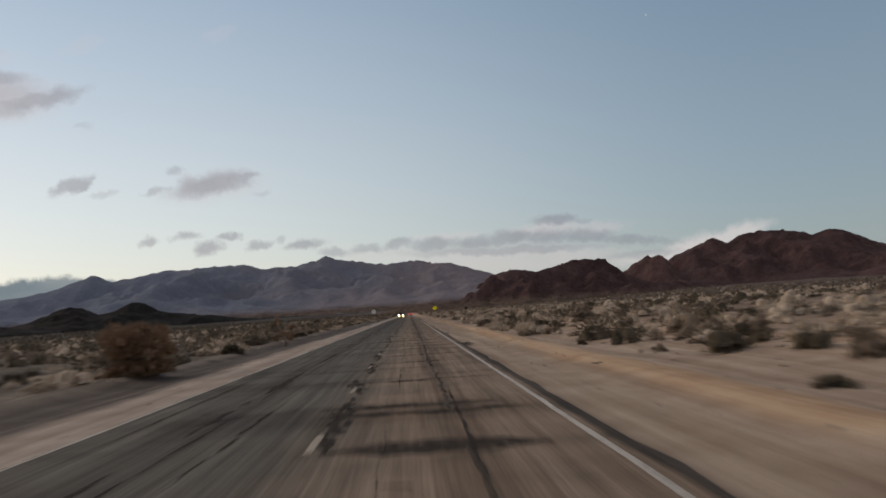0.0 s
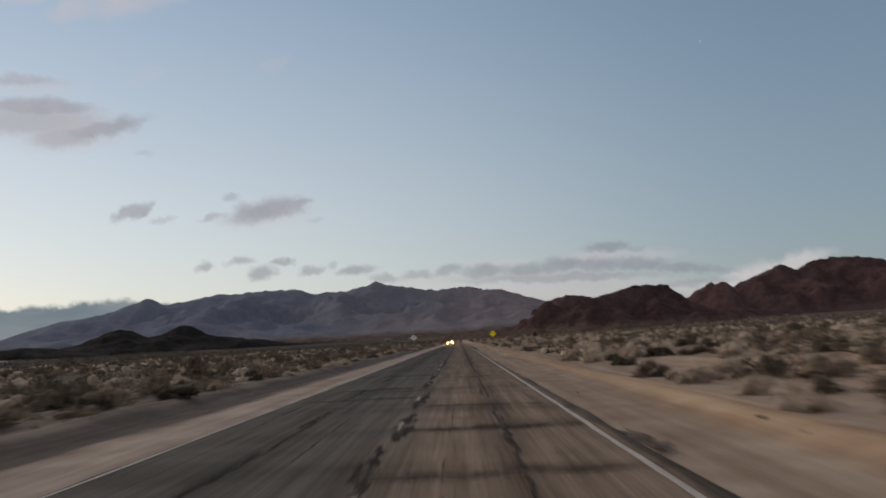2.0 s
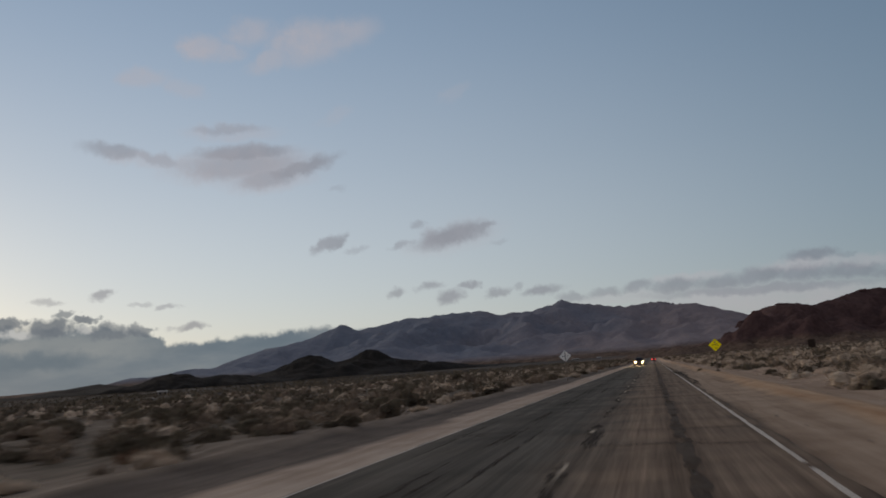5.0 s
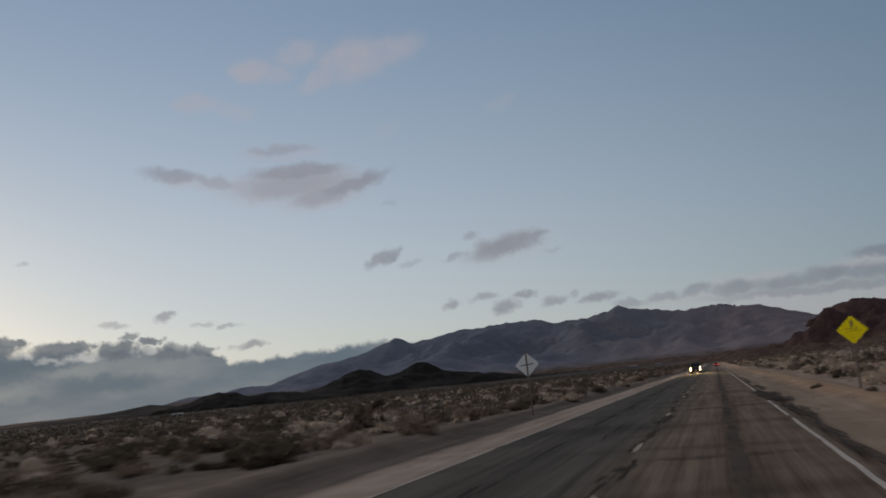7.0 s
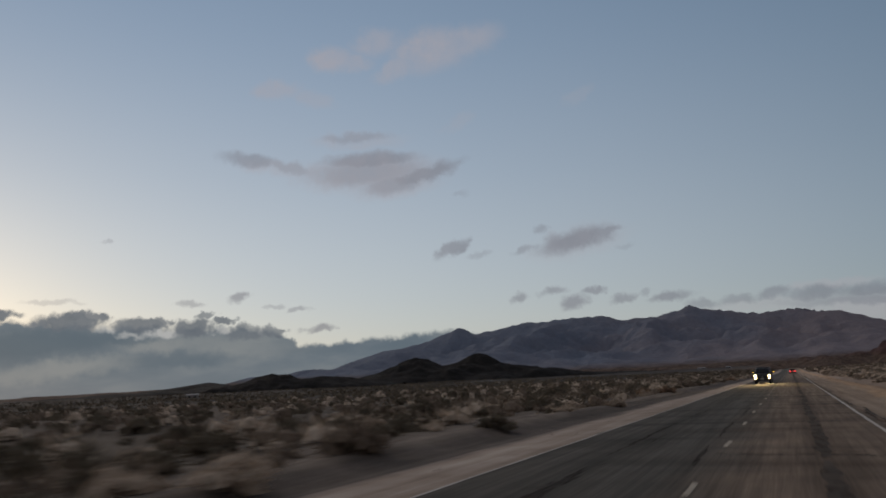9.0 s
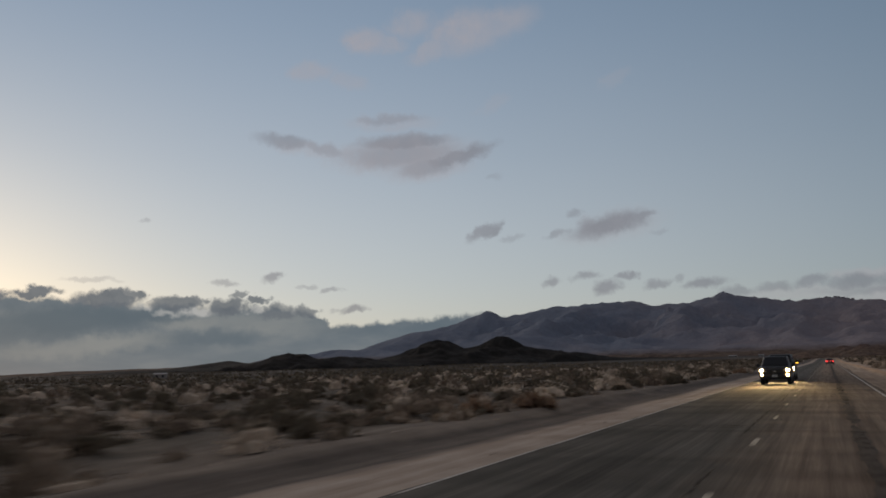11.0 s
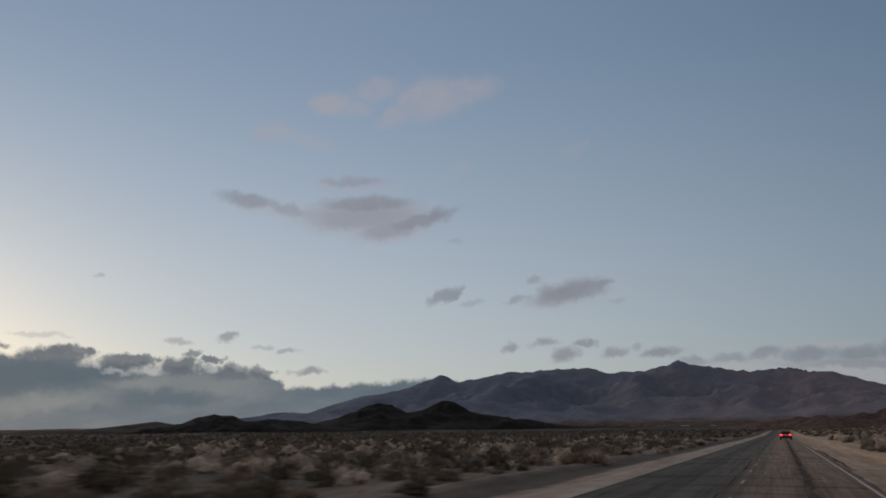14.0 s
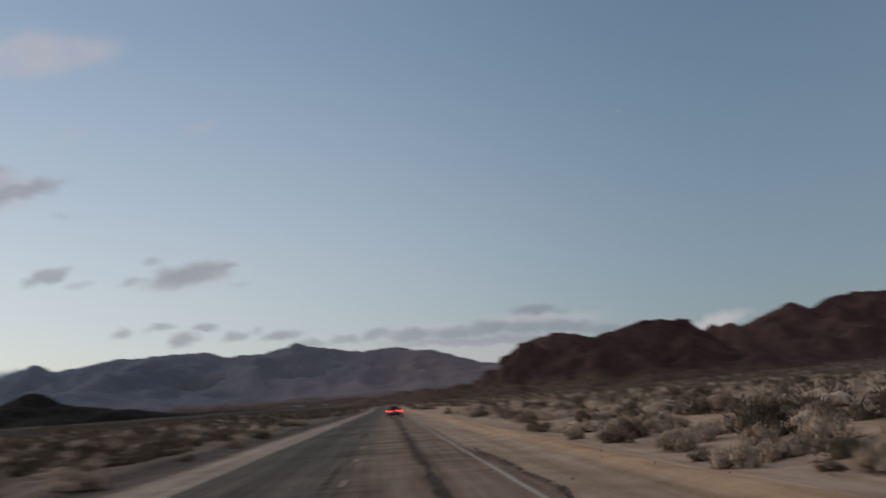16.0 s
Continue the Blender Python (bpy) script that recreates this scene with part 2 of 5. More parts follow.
cloudy = wmix(clouds([(a, e, w * 0.92, h * 0.85, k, d * 0.92) for a, e, w, h, k, d in grey_scraps], 0.55), cloudy, scrap_colour)
cloudy = wmix(bank_mask, cloudy, bank_colour)
cloudy = wmix(clouds(heaps, 0.30, rolled), cloudy, wmix(wramp(billow.outputs["Fac"], [(0.35, (0, 0, 0)), (0.65, (0.6, 0.6, 0.6))]), HEAP_CLOUD, (0.30, 0.315, 0.33)))
# one early planet, high in the clear east
spot = wn("ShaderNodeVectorMath", op="DISTANCE")
wt.links.new(flat.outputs[0], spot.inputs[0])
spot.inputs[1].default_value = (18.4, 19.3, 0.0)
cloudy = wmix(wmath("LESS_THAN", spot.outputs["Value"], 0.07), cloudy, (0.36, 0.41, 0.46))
bg = wn("ShaderNodeBackground")
wt.links.new(cloudy, bg.inputs["Color"])
bg.inputs["Strength"].default_value = 1.0
wout = wn("ShaderNodeOutputWorld")
wt.links.new(bg.outputs[0], wout.inputs["Surface"])

# what is left of the sun: a broad warm glow low in the west
sun = new("sun", bpy.data.lights.new("sun", "SUN"))
sun.data.energy, sun.data.angle, sun.data.color = 1.0, radians(50), (1.0, 0.76, 0.56)
sun.matrix_world = look((0, 0, 0), (-math.sin(DUSK), -math.cos(DUSK), -0.45))

# ---------------------------------------------------------------- materials
def material(name):
    m = bpy.data.materials.new(name)
    m.use_nodes = True
    nt = m.node_tree
    return m, nt, nt.nodes["Principled BSDF"]


def link(nt, a, b):
    nt.links.new(a, b)


def noise_tex(nt, vec, scale, detail=4.0, rough=0.55, dist=0.0):
    n = nt.nodes.new("ShaderNodeTexNoise")
    n.inputs["Scale"].default_value, n.inputs["Detail"].default_value = scale, detail
    n.inputs["Roughness"].default_value, n.inputs["Distortion"].default_value = rough, dist
    if vec is not None:
        link(nt, vec, n.inputs["Vector"])
    return n.outputs["Fac"]


def ramp(nt, fac, stops, mode="LINEAR"):
    n = nt.nodes.new("ShaderNodeValToRGB")
    n.color_ramp.interpolation = mode
    e = n.color_ramp.elements
    while len(e) > 1:
        e.remove(e[0])
    for i, (pos, col) in enumerate(stops):
        s = e[0] if i == 0 else e.new(pos)
        s.position = pos
        s.color = (*col, 1) if isinstance(col, tuple) else (col, col, col, 1)
    link(nt, fac, n.inputs[0])
    return n.outputs[0]


def mixc(nt, fac, a, b, blend="MIX"):
    n = nt.nodes.new("ShaderNodeMix")
    n.data_type, n.blend_type = "RGBA", blend
    for i, v in ((0, fac), (6, a), (7, b)):
        if isinstance(v, (int, float)):
            n.inputs[i].default_value = v
        elif isinstance(v, tuple):
            n.inputs[i].default_value = (*v, 1)
        else:
            link(nt, v, n.inputs[i])
    return n.outputs[2]


def calc(nt, op, a, b=None):
    n = nt.nodes.new("ShaderNodeMath")
    n.operation = op
    for i, v in enumerate((a, b)):
        if v is None:
            continue
        if isinstance(v, (int, float)):
            n.inputs[i].default_value = v
        else:
            link(nt, v, n.inputs[i])
    return n.outputs[0]


def bump(nt, bsdf, height, strength, distance):
    n = nt.nodes.new("ShaderNodeBump")
    n.inputs["Strength"].default_value, n.inputs["Distance"].default_value = strength, distance
    link(nt, height, n.inputs["Height"])
    link(nt, n.outputs[0], bsdf.inputs["Normal"])


def place(nt, scale=None):
    c = nt.nodes.new("ShaderNodeNewGeometry").outputs["Position"]
    if scale:
        m = nt.nodes.new("ShaderNodeMapping")
        m.inputs["Scale"].default_value = scale
        link(nt, c, m.inputs["Vector"])
        c = m.outputs[0]
    return c


def plain(name, colour, rough=0.6, metal=0.0, vary=0.12, scale=6.0, coat=0.0, specular=0.5):
    m, nt, b = material(name)
    obj = nt.nodes.new("ShaderNodeTexCoord").outputs["Object"]
    n1 = noise_tex(nt, obj, scale, 5.0)
    n2 = noise_tex(nt, obj, scale * 11, 3.0)
    lo = tuple(c * (1 - vary) for c in colour)
    hi = tuple(min(1, c * (1 + vary)) for c in colour)
    c = mixc(nt, 0.35, ramp(nt, n1, [(0.3, lo), (0.7, hi)]), ramp(nt, n2, [(0.3, lo), (0.7, hi)]))
    link(nt, c, b.inputs["Base Color"])
    link(nt, ramp(nt, n1, [(0.3, max(0.02, rough - 0.07)), (0.7, min(1, rough + 0.07))]), b.inputs["Roughness"])
    b.inputs["Metallic"].default_value = metal
    b.inputs["Coat Weight"].default_value = coat
    b.inputs["Specular IOR Level"].default_value = specular
    return m


def glowing(name, colour, strength):
    m, nt, b = material(name)
    b.inputs["Base Color"].default_value = (*colour, 1)
    b.inputs["Emission Color"].default_value = (*colour, 1)
    b.inputs["Emission Strength"].default_value = strength
    return m


def ground_material():
    m, nt, b = material("desert_ground")
    pos = place(nt)
    sep = nt.nodes.new("ShaderNodeSeparateXYZ")
    link(nt, pos, sep.inputs[0])
    x, y = sep.outputs[0], sep.outputs[1]
    waver = calc(nt, "ADD", calc(nt, "MULTIPLY", calc(nt, "SUBTRACT", noise_tex(nt, pos, 0.22, 4.0), 0.5), 1.1), calc(nt, "MULTIPLY", calc(nt, "SUBTRACT", noise_tex(nt, place(nt, (0.01, 0.03, 0.0)), 1.0, 2.0), 0.5), 1.6))
    zone = calc(nt, "DIVIDE", calc(nt, "ADD", calc(nt, "ADD", x, waver), 16.0), 32.0)
    z = lambda v: (v + 16.0) / 32.0
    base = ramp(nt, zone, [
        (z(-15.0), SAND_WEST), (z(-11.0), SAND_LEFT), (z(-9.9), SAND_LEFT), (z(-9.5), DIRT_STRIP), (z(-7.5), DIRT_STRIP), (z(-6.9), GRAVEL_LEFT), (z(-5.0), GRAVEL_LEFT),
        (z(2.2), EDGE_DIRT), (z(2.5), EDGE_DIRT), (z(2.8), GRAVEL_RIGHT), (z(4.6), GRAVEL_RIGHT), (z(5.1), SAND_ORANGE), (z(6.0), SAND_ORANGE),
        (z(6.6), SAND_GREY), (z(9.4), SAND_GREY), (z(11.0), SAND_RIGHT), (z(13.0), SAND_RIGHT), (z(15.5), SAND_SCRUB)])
    tracks = noise_tex(nt, place(nt, (1.6, 0.05, 1.0)), 1.0, 5.0, 0.6)
    base = mixc(nt, 0.85, base, ramp(nt, tracks, [(0.3, 0.26), (0.7, 0.74)]), "SOFT_LIGHT")
    blot = noise_tex(nt, pos, 0.55, 6.0, 0.65)
    base = mixc(nt, 0.85, base, ramp(nt, blot, [(0.3, 0.30), (0.7, 0.70)]), "SOFT_LIGHT")
    grit = noise_tex(nt, pos, 9.0, 4.0, 0.7)
    base = mixc(nt, 0.5, base, ramp(nt, grit, [(0.3, 0.33), (0.7, 0.67)]), "SOFT_LIGHT")
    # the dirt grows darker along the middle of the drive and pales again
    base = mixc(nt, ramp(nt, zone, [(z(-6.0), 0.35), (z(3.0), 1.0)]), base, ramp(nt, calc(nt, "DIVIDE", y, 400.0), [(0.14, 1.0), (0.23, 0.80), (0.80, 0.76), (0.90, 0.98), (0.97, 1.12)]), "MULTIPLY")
    # far off, where single shrubs run together
    scrub = ramp(nt, noise_tex(nt, place(nt, (0.10, 0.035, 0.1)), 1.0, 6.0, 0.7), [(0.36, SCRUB_DARK), (0.50, SCRUB_MID), (0.66, SCRUB_PALE)])
    west_dark = ramp(nt, calc(nt, "DIVIDE", calc(nt, "SUBTRACT", x, -130.0), 95.0), [(0.0, 1.0), (1.0, 0.0)])     # the plain is darker towards the black hills
    scrub = mixc(nt, west_dark, scrub, mixc(nt, 0.85, scrub, (0.034, 0.027, 0.022)))
    off = calc(nt, "MAXIMUM", calc(nt, "DIVIDE", calc(nt, "SUBTRACT", calc(nt, "ABSOLUTE", x), 20.0), 90.0), calc(nt, "DIVIDE", calc(nt, "SUBTRACT", y, 650.0), 350.0))
    off_r = ramp(nt, off, [(0.0, 0.0), (1.0, 0.95)])
    base = mixc(nt, off_r, base, scrub)
    link(nt, base, b.inputs["Base Color"])
    b.inputs["Roughness"].default_value = 0.95
    b.inputs["Specular IOR Level"].default_value = 0.15
    bump(nt, b, calc(nt, "ADD", calc(nt, "MULTIPLY", blot, 3.0), grit), 0.6, 0.05)
    return m


def rock_material(name, dark, mid, pale, scale, fan=0.0, fine_mix=0.6, sides=None):
    m, nt, b = material(name)
    pos = place(nt)
    big = noise_tex(nt, pos, scale, 7.0, 0.62, 0.4)
    streak = noise_tex(nt, place(nt, (1.0, 1.0, 0.35)), scale * 5, 6.0, 0.65)
    c = mixc(nt, 0.5, ramp(nt, big, [(0.32, dark), (0.5, mid), (0.68, pale)]), ramp(nt, streak, [(0.34, dark), (0.5, mid), (0.66, pale)]))
    fine = noise_tex(nt, pos, scale * 22, 6.0, 0.75)
    c = mixc(nt, fine_mix, c, ramp(nt, fine, [(0.35, 0.30), (0.65, 0.70)]), "SOFT_LIGHT")
    if sides:                                           # haze painted into the rock colour, bluer westwards and warmer eastwards
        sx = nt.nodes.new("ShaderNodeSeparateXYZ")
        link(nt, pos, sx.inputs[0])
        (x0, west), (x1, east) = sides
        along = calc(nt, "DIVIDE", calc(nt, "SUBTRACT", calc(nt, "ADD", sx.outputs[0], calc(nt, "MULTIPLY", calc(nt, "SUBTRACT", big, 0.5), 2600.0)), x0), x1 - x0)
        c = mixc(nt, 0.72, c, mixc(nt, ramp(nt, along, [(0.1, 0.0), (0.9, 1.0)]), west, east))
    if fan:                                             # brushy gravel fans round the foot
        sep = nt.nodes.new("ShaderNodeSeparateXYZ")
        link(nt, pos, sep.inputs[0])
        up = calc(nt, "ADD", calc(nt, "DIVIDE", sep.outputs[2], fan), calc(nt, "MULTIPLY", calc(nt, "SUBTRACT", big, 0.5), 1.2))
        c = mixc(nt, ramp(nt, up, [(0.55, 0.0), (1.0, 1.0)]), ramp(nt, fine, [(0.35, SCRUB_DARK), (0.65, SCRUB_PALE)]), c)
    link(nt, c, b.inputs["Base Color"])
    b.inputs["Roughness"].default_value = 0.95
    b.inputs["Specular IOR Level"].default_value = 0.1
    bump(nt, b, calc(nt, "ADD", big, calc(nt, "MULTIPLY", streak, 0.5)), 0.7, 0.12 / scale)
    return m


def asphalt_material():
    m, nt, b = material("worn_asphalt")
    pos = place(nt)
    sep = nt.nodes.new("ShaderNodeSeparateXYZ")
    link(nt, pos, sep.inputs[0])
    x = sep.outputs[0]
    grain = noise_tex(nt, pos, 55.0, 3.0, 0.7)
    blot = noise_tex(nt, pos, 0.5, 6.0, 0.65)
    streak = noise_tex(nt, place(nt, (4.5, 0.10, 1.0)), 1.0, 6.0, 0.65)
    base = ramp(nt, blot, [(0.3, ASPHALT_LO), (0.7, ASPHALT_HI)])
    own = ramp(nt, calc(nt, "ADD", calc(nt, "MULTIPLY", x, 0.5), calc(nt, "ADD", calc(nt, "MULTIPLY", blot, 0.6), 0.75)), [(0.15, 0.0), (1.0, 1.0)])
    base = mixc(nt, own, LEFT_LANE, base)
    wave = calc(nt, "MULTIPLY", calc(nt, "SUBTRACT", noise_tex(nt, place(nt, (0.3, 0.06, 1)), 1.0, 3.0), 0.5), 0.7)
    zx = calc(nt, "DIVIDE", calc(nt, "ADD", calc(nt, "ADD", x, wave), 6.0), 10.0)
    z = lambda v: (v + 6.0) / 10.0
    # polished wheel paths and darker oil strips along each lane, a paler brown own lane
    lane = ramp(nt, zx, [(z(-5.3), 0.44), (z(-4.6), 0.40), (z(-4.0), 0.50), (z(-3.5), 0.30), (z(-2.95), 0.30), (z(-2.4), 0.54), (z(-1.5), 0.42), (z(-1.0), 0.48),
                         (z(-0.4), 0.56), (z(0.30), 0.54), (z(0.55), 0.30), (z(0.95), 0.27), (z(1.25), 0.52), (z(1.9), 0.52), (z(2.35), 0.44), (z(2.8), 0.36)])
    base = mixc(nt, 0.8, base, lane, "SOFT_LIGHT")
    # the broken outer margin, dark with dirt along the first stretch; the whole road is darker midway, paler at the end
    y = sep.outputs[1]
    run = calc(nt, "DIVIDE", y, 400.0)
    ragged_x = calc(nt, "ADD", x, calc(nt, "MULTIPLY", calc(nt, "SUBTRACT", noise_tex(nt, place(nt, (1.0, 0.5, 1.0)), 1.0, 5.0, 0.65), 0.5), 0.32))
    margin = calc(nt, "MULTIPLY", ramp(nt, calc(nt, "DIVIDE", calc(nt, "SUBTRACT", ragged_x, 2.0), 1.0), [(0.44, 0.0), (0.54, 1.0)]), ramp(nt, run, [(0.13, 0.92), (0.21, 0.3), (0.45, 0.6), (0.62, 0.25)]))
    base = mixc(nt, margin, base, (0.058, 0.046, 0.036))
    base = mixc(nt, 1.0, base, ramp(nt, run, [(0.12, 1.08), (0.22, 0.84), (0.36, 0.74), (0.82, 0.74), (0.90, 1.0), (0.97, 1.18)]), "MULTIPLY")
    bands = noise_tex(nt, place(nt, (0.10, 0.42, 1.0)), 1.0, 5.0, 0.6, 0.6)
    base = mixc(nt, 0.8, base, ramp(nt, bands, [(0.36, 0.24), (0.50, 0.52), (0.7, 0.58)]), "SOFT_LIGHT")
    base = mixc(nt, 0.95, base, ramp(nt, streak, [(0.30, 0.24), (0.70, 0.74)]), "SOFT_LIGHT")
    fine = noise_tex(nt, place(nt, (16.0, 0.22, 1.0)), 1.0, 5.0, 0.7)
    base = mixc(nt, 0.45, base, ramp(nt, fine, [(0.32, 0.27), (0.68, 0.73)]), "SOFT_LIGHT")
    base = mixc(nt, 0.5, base, ramp(nt, grain, [(0.3, 0.25), (0.7, 0.75)]), "SOFT_LIGHT")
    link(nt, base, b.inputs["Base Color"])
    link(nt, ramp(nt, blot, [(0.3, 0.86), (0.7, 0.97)]), b.inputs["Roughness"])
    b.inputs["Specular IOR Level"].default_value = 0.12
    bump(nt, b, grain, 0.35, 0.006)
    return m


M_GROUND = ground_material()
M_ASPHALT = asphalt_material()
# the far slopes carry the blue-grey of distance haze in their base colour
M_FAR = rock_material("haze_tinted_granite_slopes", (0.165, 0.165, 0.200), (0.225, 0.215, 0.248), (0.313, 0.276, 0.288), 0.0018, 60.0, 0.95, ((-1300.0, (0.155, 0.187, 0.238)), (350.0, (0.228, 0.190, 0.193))))
M_BLUFF = rock_material("red_brown_rock", (0.038, 0.022, 0.022), (0.080, 0.046, 0.043), (0.130, 0.078, 0.070), 0.012, 13.0)
M_KNOB = rock_material("dark_volcanic_rock", (0.014, 0.013, 0.012), (0.022, 0.020, 0.018), (0.036, 0.031, 0.027), 0.01)


# ---------------------------------------------------------------- building helpers
def mesh_ob(name, verts, faces, mat, smooth=False):
    me = bpy.data.meshes.new(name)
    me.from_pydata(verts, [], faces)
    me.materials.append(mat)
    if smooth:
        me.polygons.foreach_set("use_smooth", [True] * len(me.polygons))
    me.update()
    return new(name, me)


def part(name, bm, mat, parent, label="", smooth=False):
    me = bpy.data.meshes.new(name)
    bmesh.ops.recalc_face_normals(bm, faces=bm.faces)
    bm.to_mesh(me)
    bm.free()
    me.materials.append(mat)
    if smooth:
        me.polygons.foreach_set("use_smooth", [True] * len(me.polygons))
    ob = new(name, me)
    ob.parent = parent
    if label:
        tagged(ob, label)
    return ob


def box(bm, x0, x1, y0, y1, z0, z1, bevel=0.0):
    r = bmesh.ops.create_cube(bm, size=1.0, matrix=Matrix.Translation(((x0 + x1) / 2, (y0 + y1) / 2, (z0 + z1) / 2)) @ Matrix.Diagonal((x1 - x0, y1 - y0, z1 - z0, 1)))
    if bevel:
        edges = list({e for v in r["verts"] for e in v.link_edges})
        bmesh.ops.bevel(bm, geom=edges, offset=bevel, segments=2, affect="EDGES", profile=0.5)
    return bm


def tube(bm, radius, depth, m, segments=20, bevel=0.0, r2=None):
    r = bmesh.ops.create_cone(bm, cap_ends=True, segments=segments, radius1=radius, radius2=radius if r2 is None else r2, depth=depth, matrix=m)
    if bevel:
        edges = [e for e in {e for v in r["verts"] for e in v.link_edges} if len(e.link_faces) == 2 and abs(e.calc_face_angle(0)) > 1.0]
        bmesh.ops.bevel(bm, geom=edges, offset=bevel, segments=2, affect="EDGES", profile=0.5)
    return bm


def value_noise(x, y, seed):
    """Smooth noise from -1 to 1 on arrays."""
    xi, yi = np.floor(x).astype(np.int64), np.floor(y).astype(np.int64)
    fx, fy = x - xi, y - yi
    fx, fy = fx * fx * (3 - 2 * fx), fy * fy * (3 - 2 * fy)

    def h(i, j):
        n = (i * 374761393 + j * 668265263 + seed * 982451653) & 0xFFFFFFFF
        n = ((n ^ (n >> 13)) * 1274126177) & 0xFFFFFFFF
        return ((n ^ (n >> 16)) & 0xFFFF) / 32767.5 - 1.0
    a, b_, c, d = h(xi, yi), h(xi + 1, yi), h(xi, yi + 1), h(xi + 1, yi + 1)
    return (a * (1 - fx) + b_ * fx) * (1 - fy) + (c * (1 - fx) + d * fx) * fy


def fractal(x, y, seed, octaves=5, gain=0.5):
    total, amp = 0.0, 1.0
    for k in range(octaves):
        total = total + amp * value_noise(x * 2 ** k, y * 2 ** k, seed + k)
        amp *= gain
    return total


def ridged(x, y, seed, octaves=5, gain=0.55):
    total, amp = 0.0, 1.0
    for k in range(octaves):
        total = total + amp * (1 - 2 * np.abs(value_noise(x * 2 ** k, y * 2 ** k, seed + k)))
        amp *= gain
    return total


def steps(*runs):
    """A rising list of values: (start, end, step), each run's step growing evenly into the next."""
    out = [runs[0][0]]
    for a, b_, s in runs:
        v = out[-1]
        while v < b_ - s * 0.5:
            v += s
            out.append(v)
    return np.array(out)


def smooth01(v):
    v = np.clip(v, 0, 1)
    return v * v * (3 - 2 * v)


# ---------------------------------------------------------------- the ground, one sheet to the horizon
EDGE_L, CENTRE, EDGE_R = -5.02, -1.155, 2.32          # painted lines
ROAD_L, ROAD_R = -5.16, 2.72                          # broken asphalt edges


def far_rise(x, y):
    r = np.maximum(0, y - 620.0)
    right = smooth01((x - 30.0) / 300.0) * np.maximum(0, np.hypot(x, y * 0.6) - 150.0) * 0.012
    return r * 0.0065 + np.minimum(right, 14.0)


def terrain(x, y):
    z = np.interp(x, [-60, -14, -11, -10.1, -9.2, -8.4, -7.4, -5.3, 2.8, 3.2, 4.5, 5.5, 6.6, 8.0, 10.0, 13.5, 20, 60],
                  [-0.30, -0.20, -0.12, 0.00, -0.22, -0.26, -0.12, -0.07, -0.07, -0.11, -0.12, 0.05, -0.16, -0.18, -0.04, 0.20, 0.42, 0.7])
    wild = smooth01((np.abs(x + 1.3) - 5.5) / 6.0)
    z = z + wild * (0.16 * fractal(x * 0.16, y * 0.10, 11, 4) + 0.05 * fractal(x * 0.9, y * 0.7, 23, 3))
    z = z + (1 - wild) * 0.012 * fractal(x * 1.2, y * 0.8, 31, 3)
    far = smooth01((np.abs(x) - 60) / 300)
    z = z + far * 1.2 * fractal(x * 0.012, y * 0.012, 41, 4)
    road = smooth01((np.abs(x + 1.25) - 5.0) / 3.0)
    return z * np.where(y > 900, road, 1) + far_rise(x, y) - np.where((x > ROAD_L + 0.05) & (x < ROAD_R - 0.05), 0.03, 0)


half = steps((0, 3.9, 0.65), (3.9, 16, 0.45), (16, 40, 1.2), (40, 120, 5), (120, 400, 20), (400, 1500, 90), (1500, 5000, 350))
gx = np.concatenate([-half[::-1], half[1:]]) - 1.25
gy = steps((-70, -20, 4), (-20, 440, 0.9), (440, 560, 3), (560, 900, 12), (900, 2000, 50), (2000, 5000, 250))
GX, GY = np.meshgrid(gx, gy)
GZ = terrain(GX, GY)
nx, ny = len(gx), len(gy)
idx = np.arange(nx * ny).reshape(ny, nx)
quads = np.stack([idx[:-1, :-1], idx[:-1, 1:], idx[1:, 1:], idx[1:, :-1]], -1).reshape(-1, 4)
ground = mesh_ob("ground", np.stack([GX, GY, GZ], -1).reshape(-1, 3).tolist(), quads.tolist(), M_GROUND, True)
tagged(ground, "pale tan desert sand with gravel shoulders along the road", "ground", kind="structure")


def ground_z(x, y):
    return float(terrain(np.array([float(x)]), np.array([float(y)]))[0])


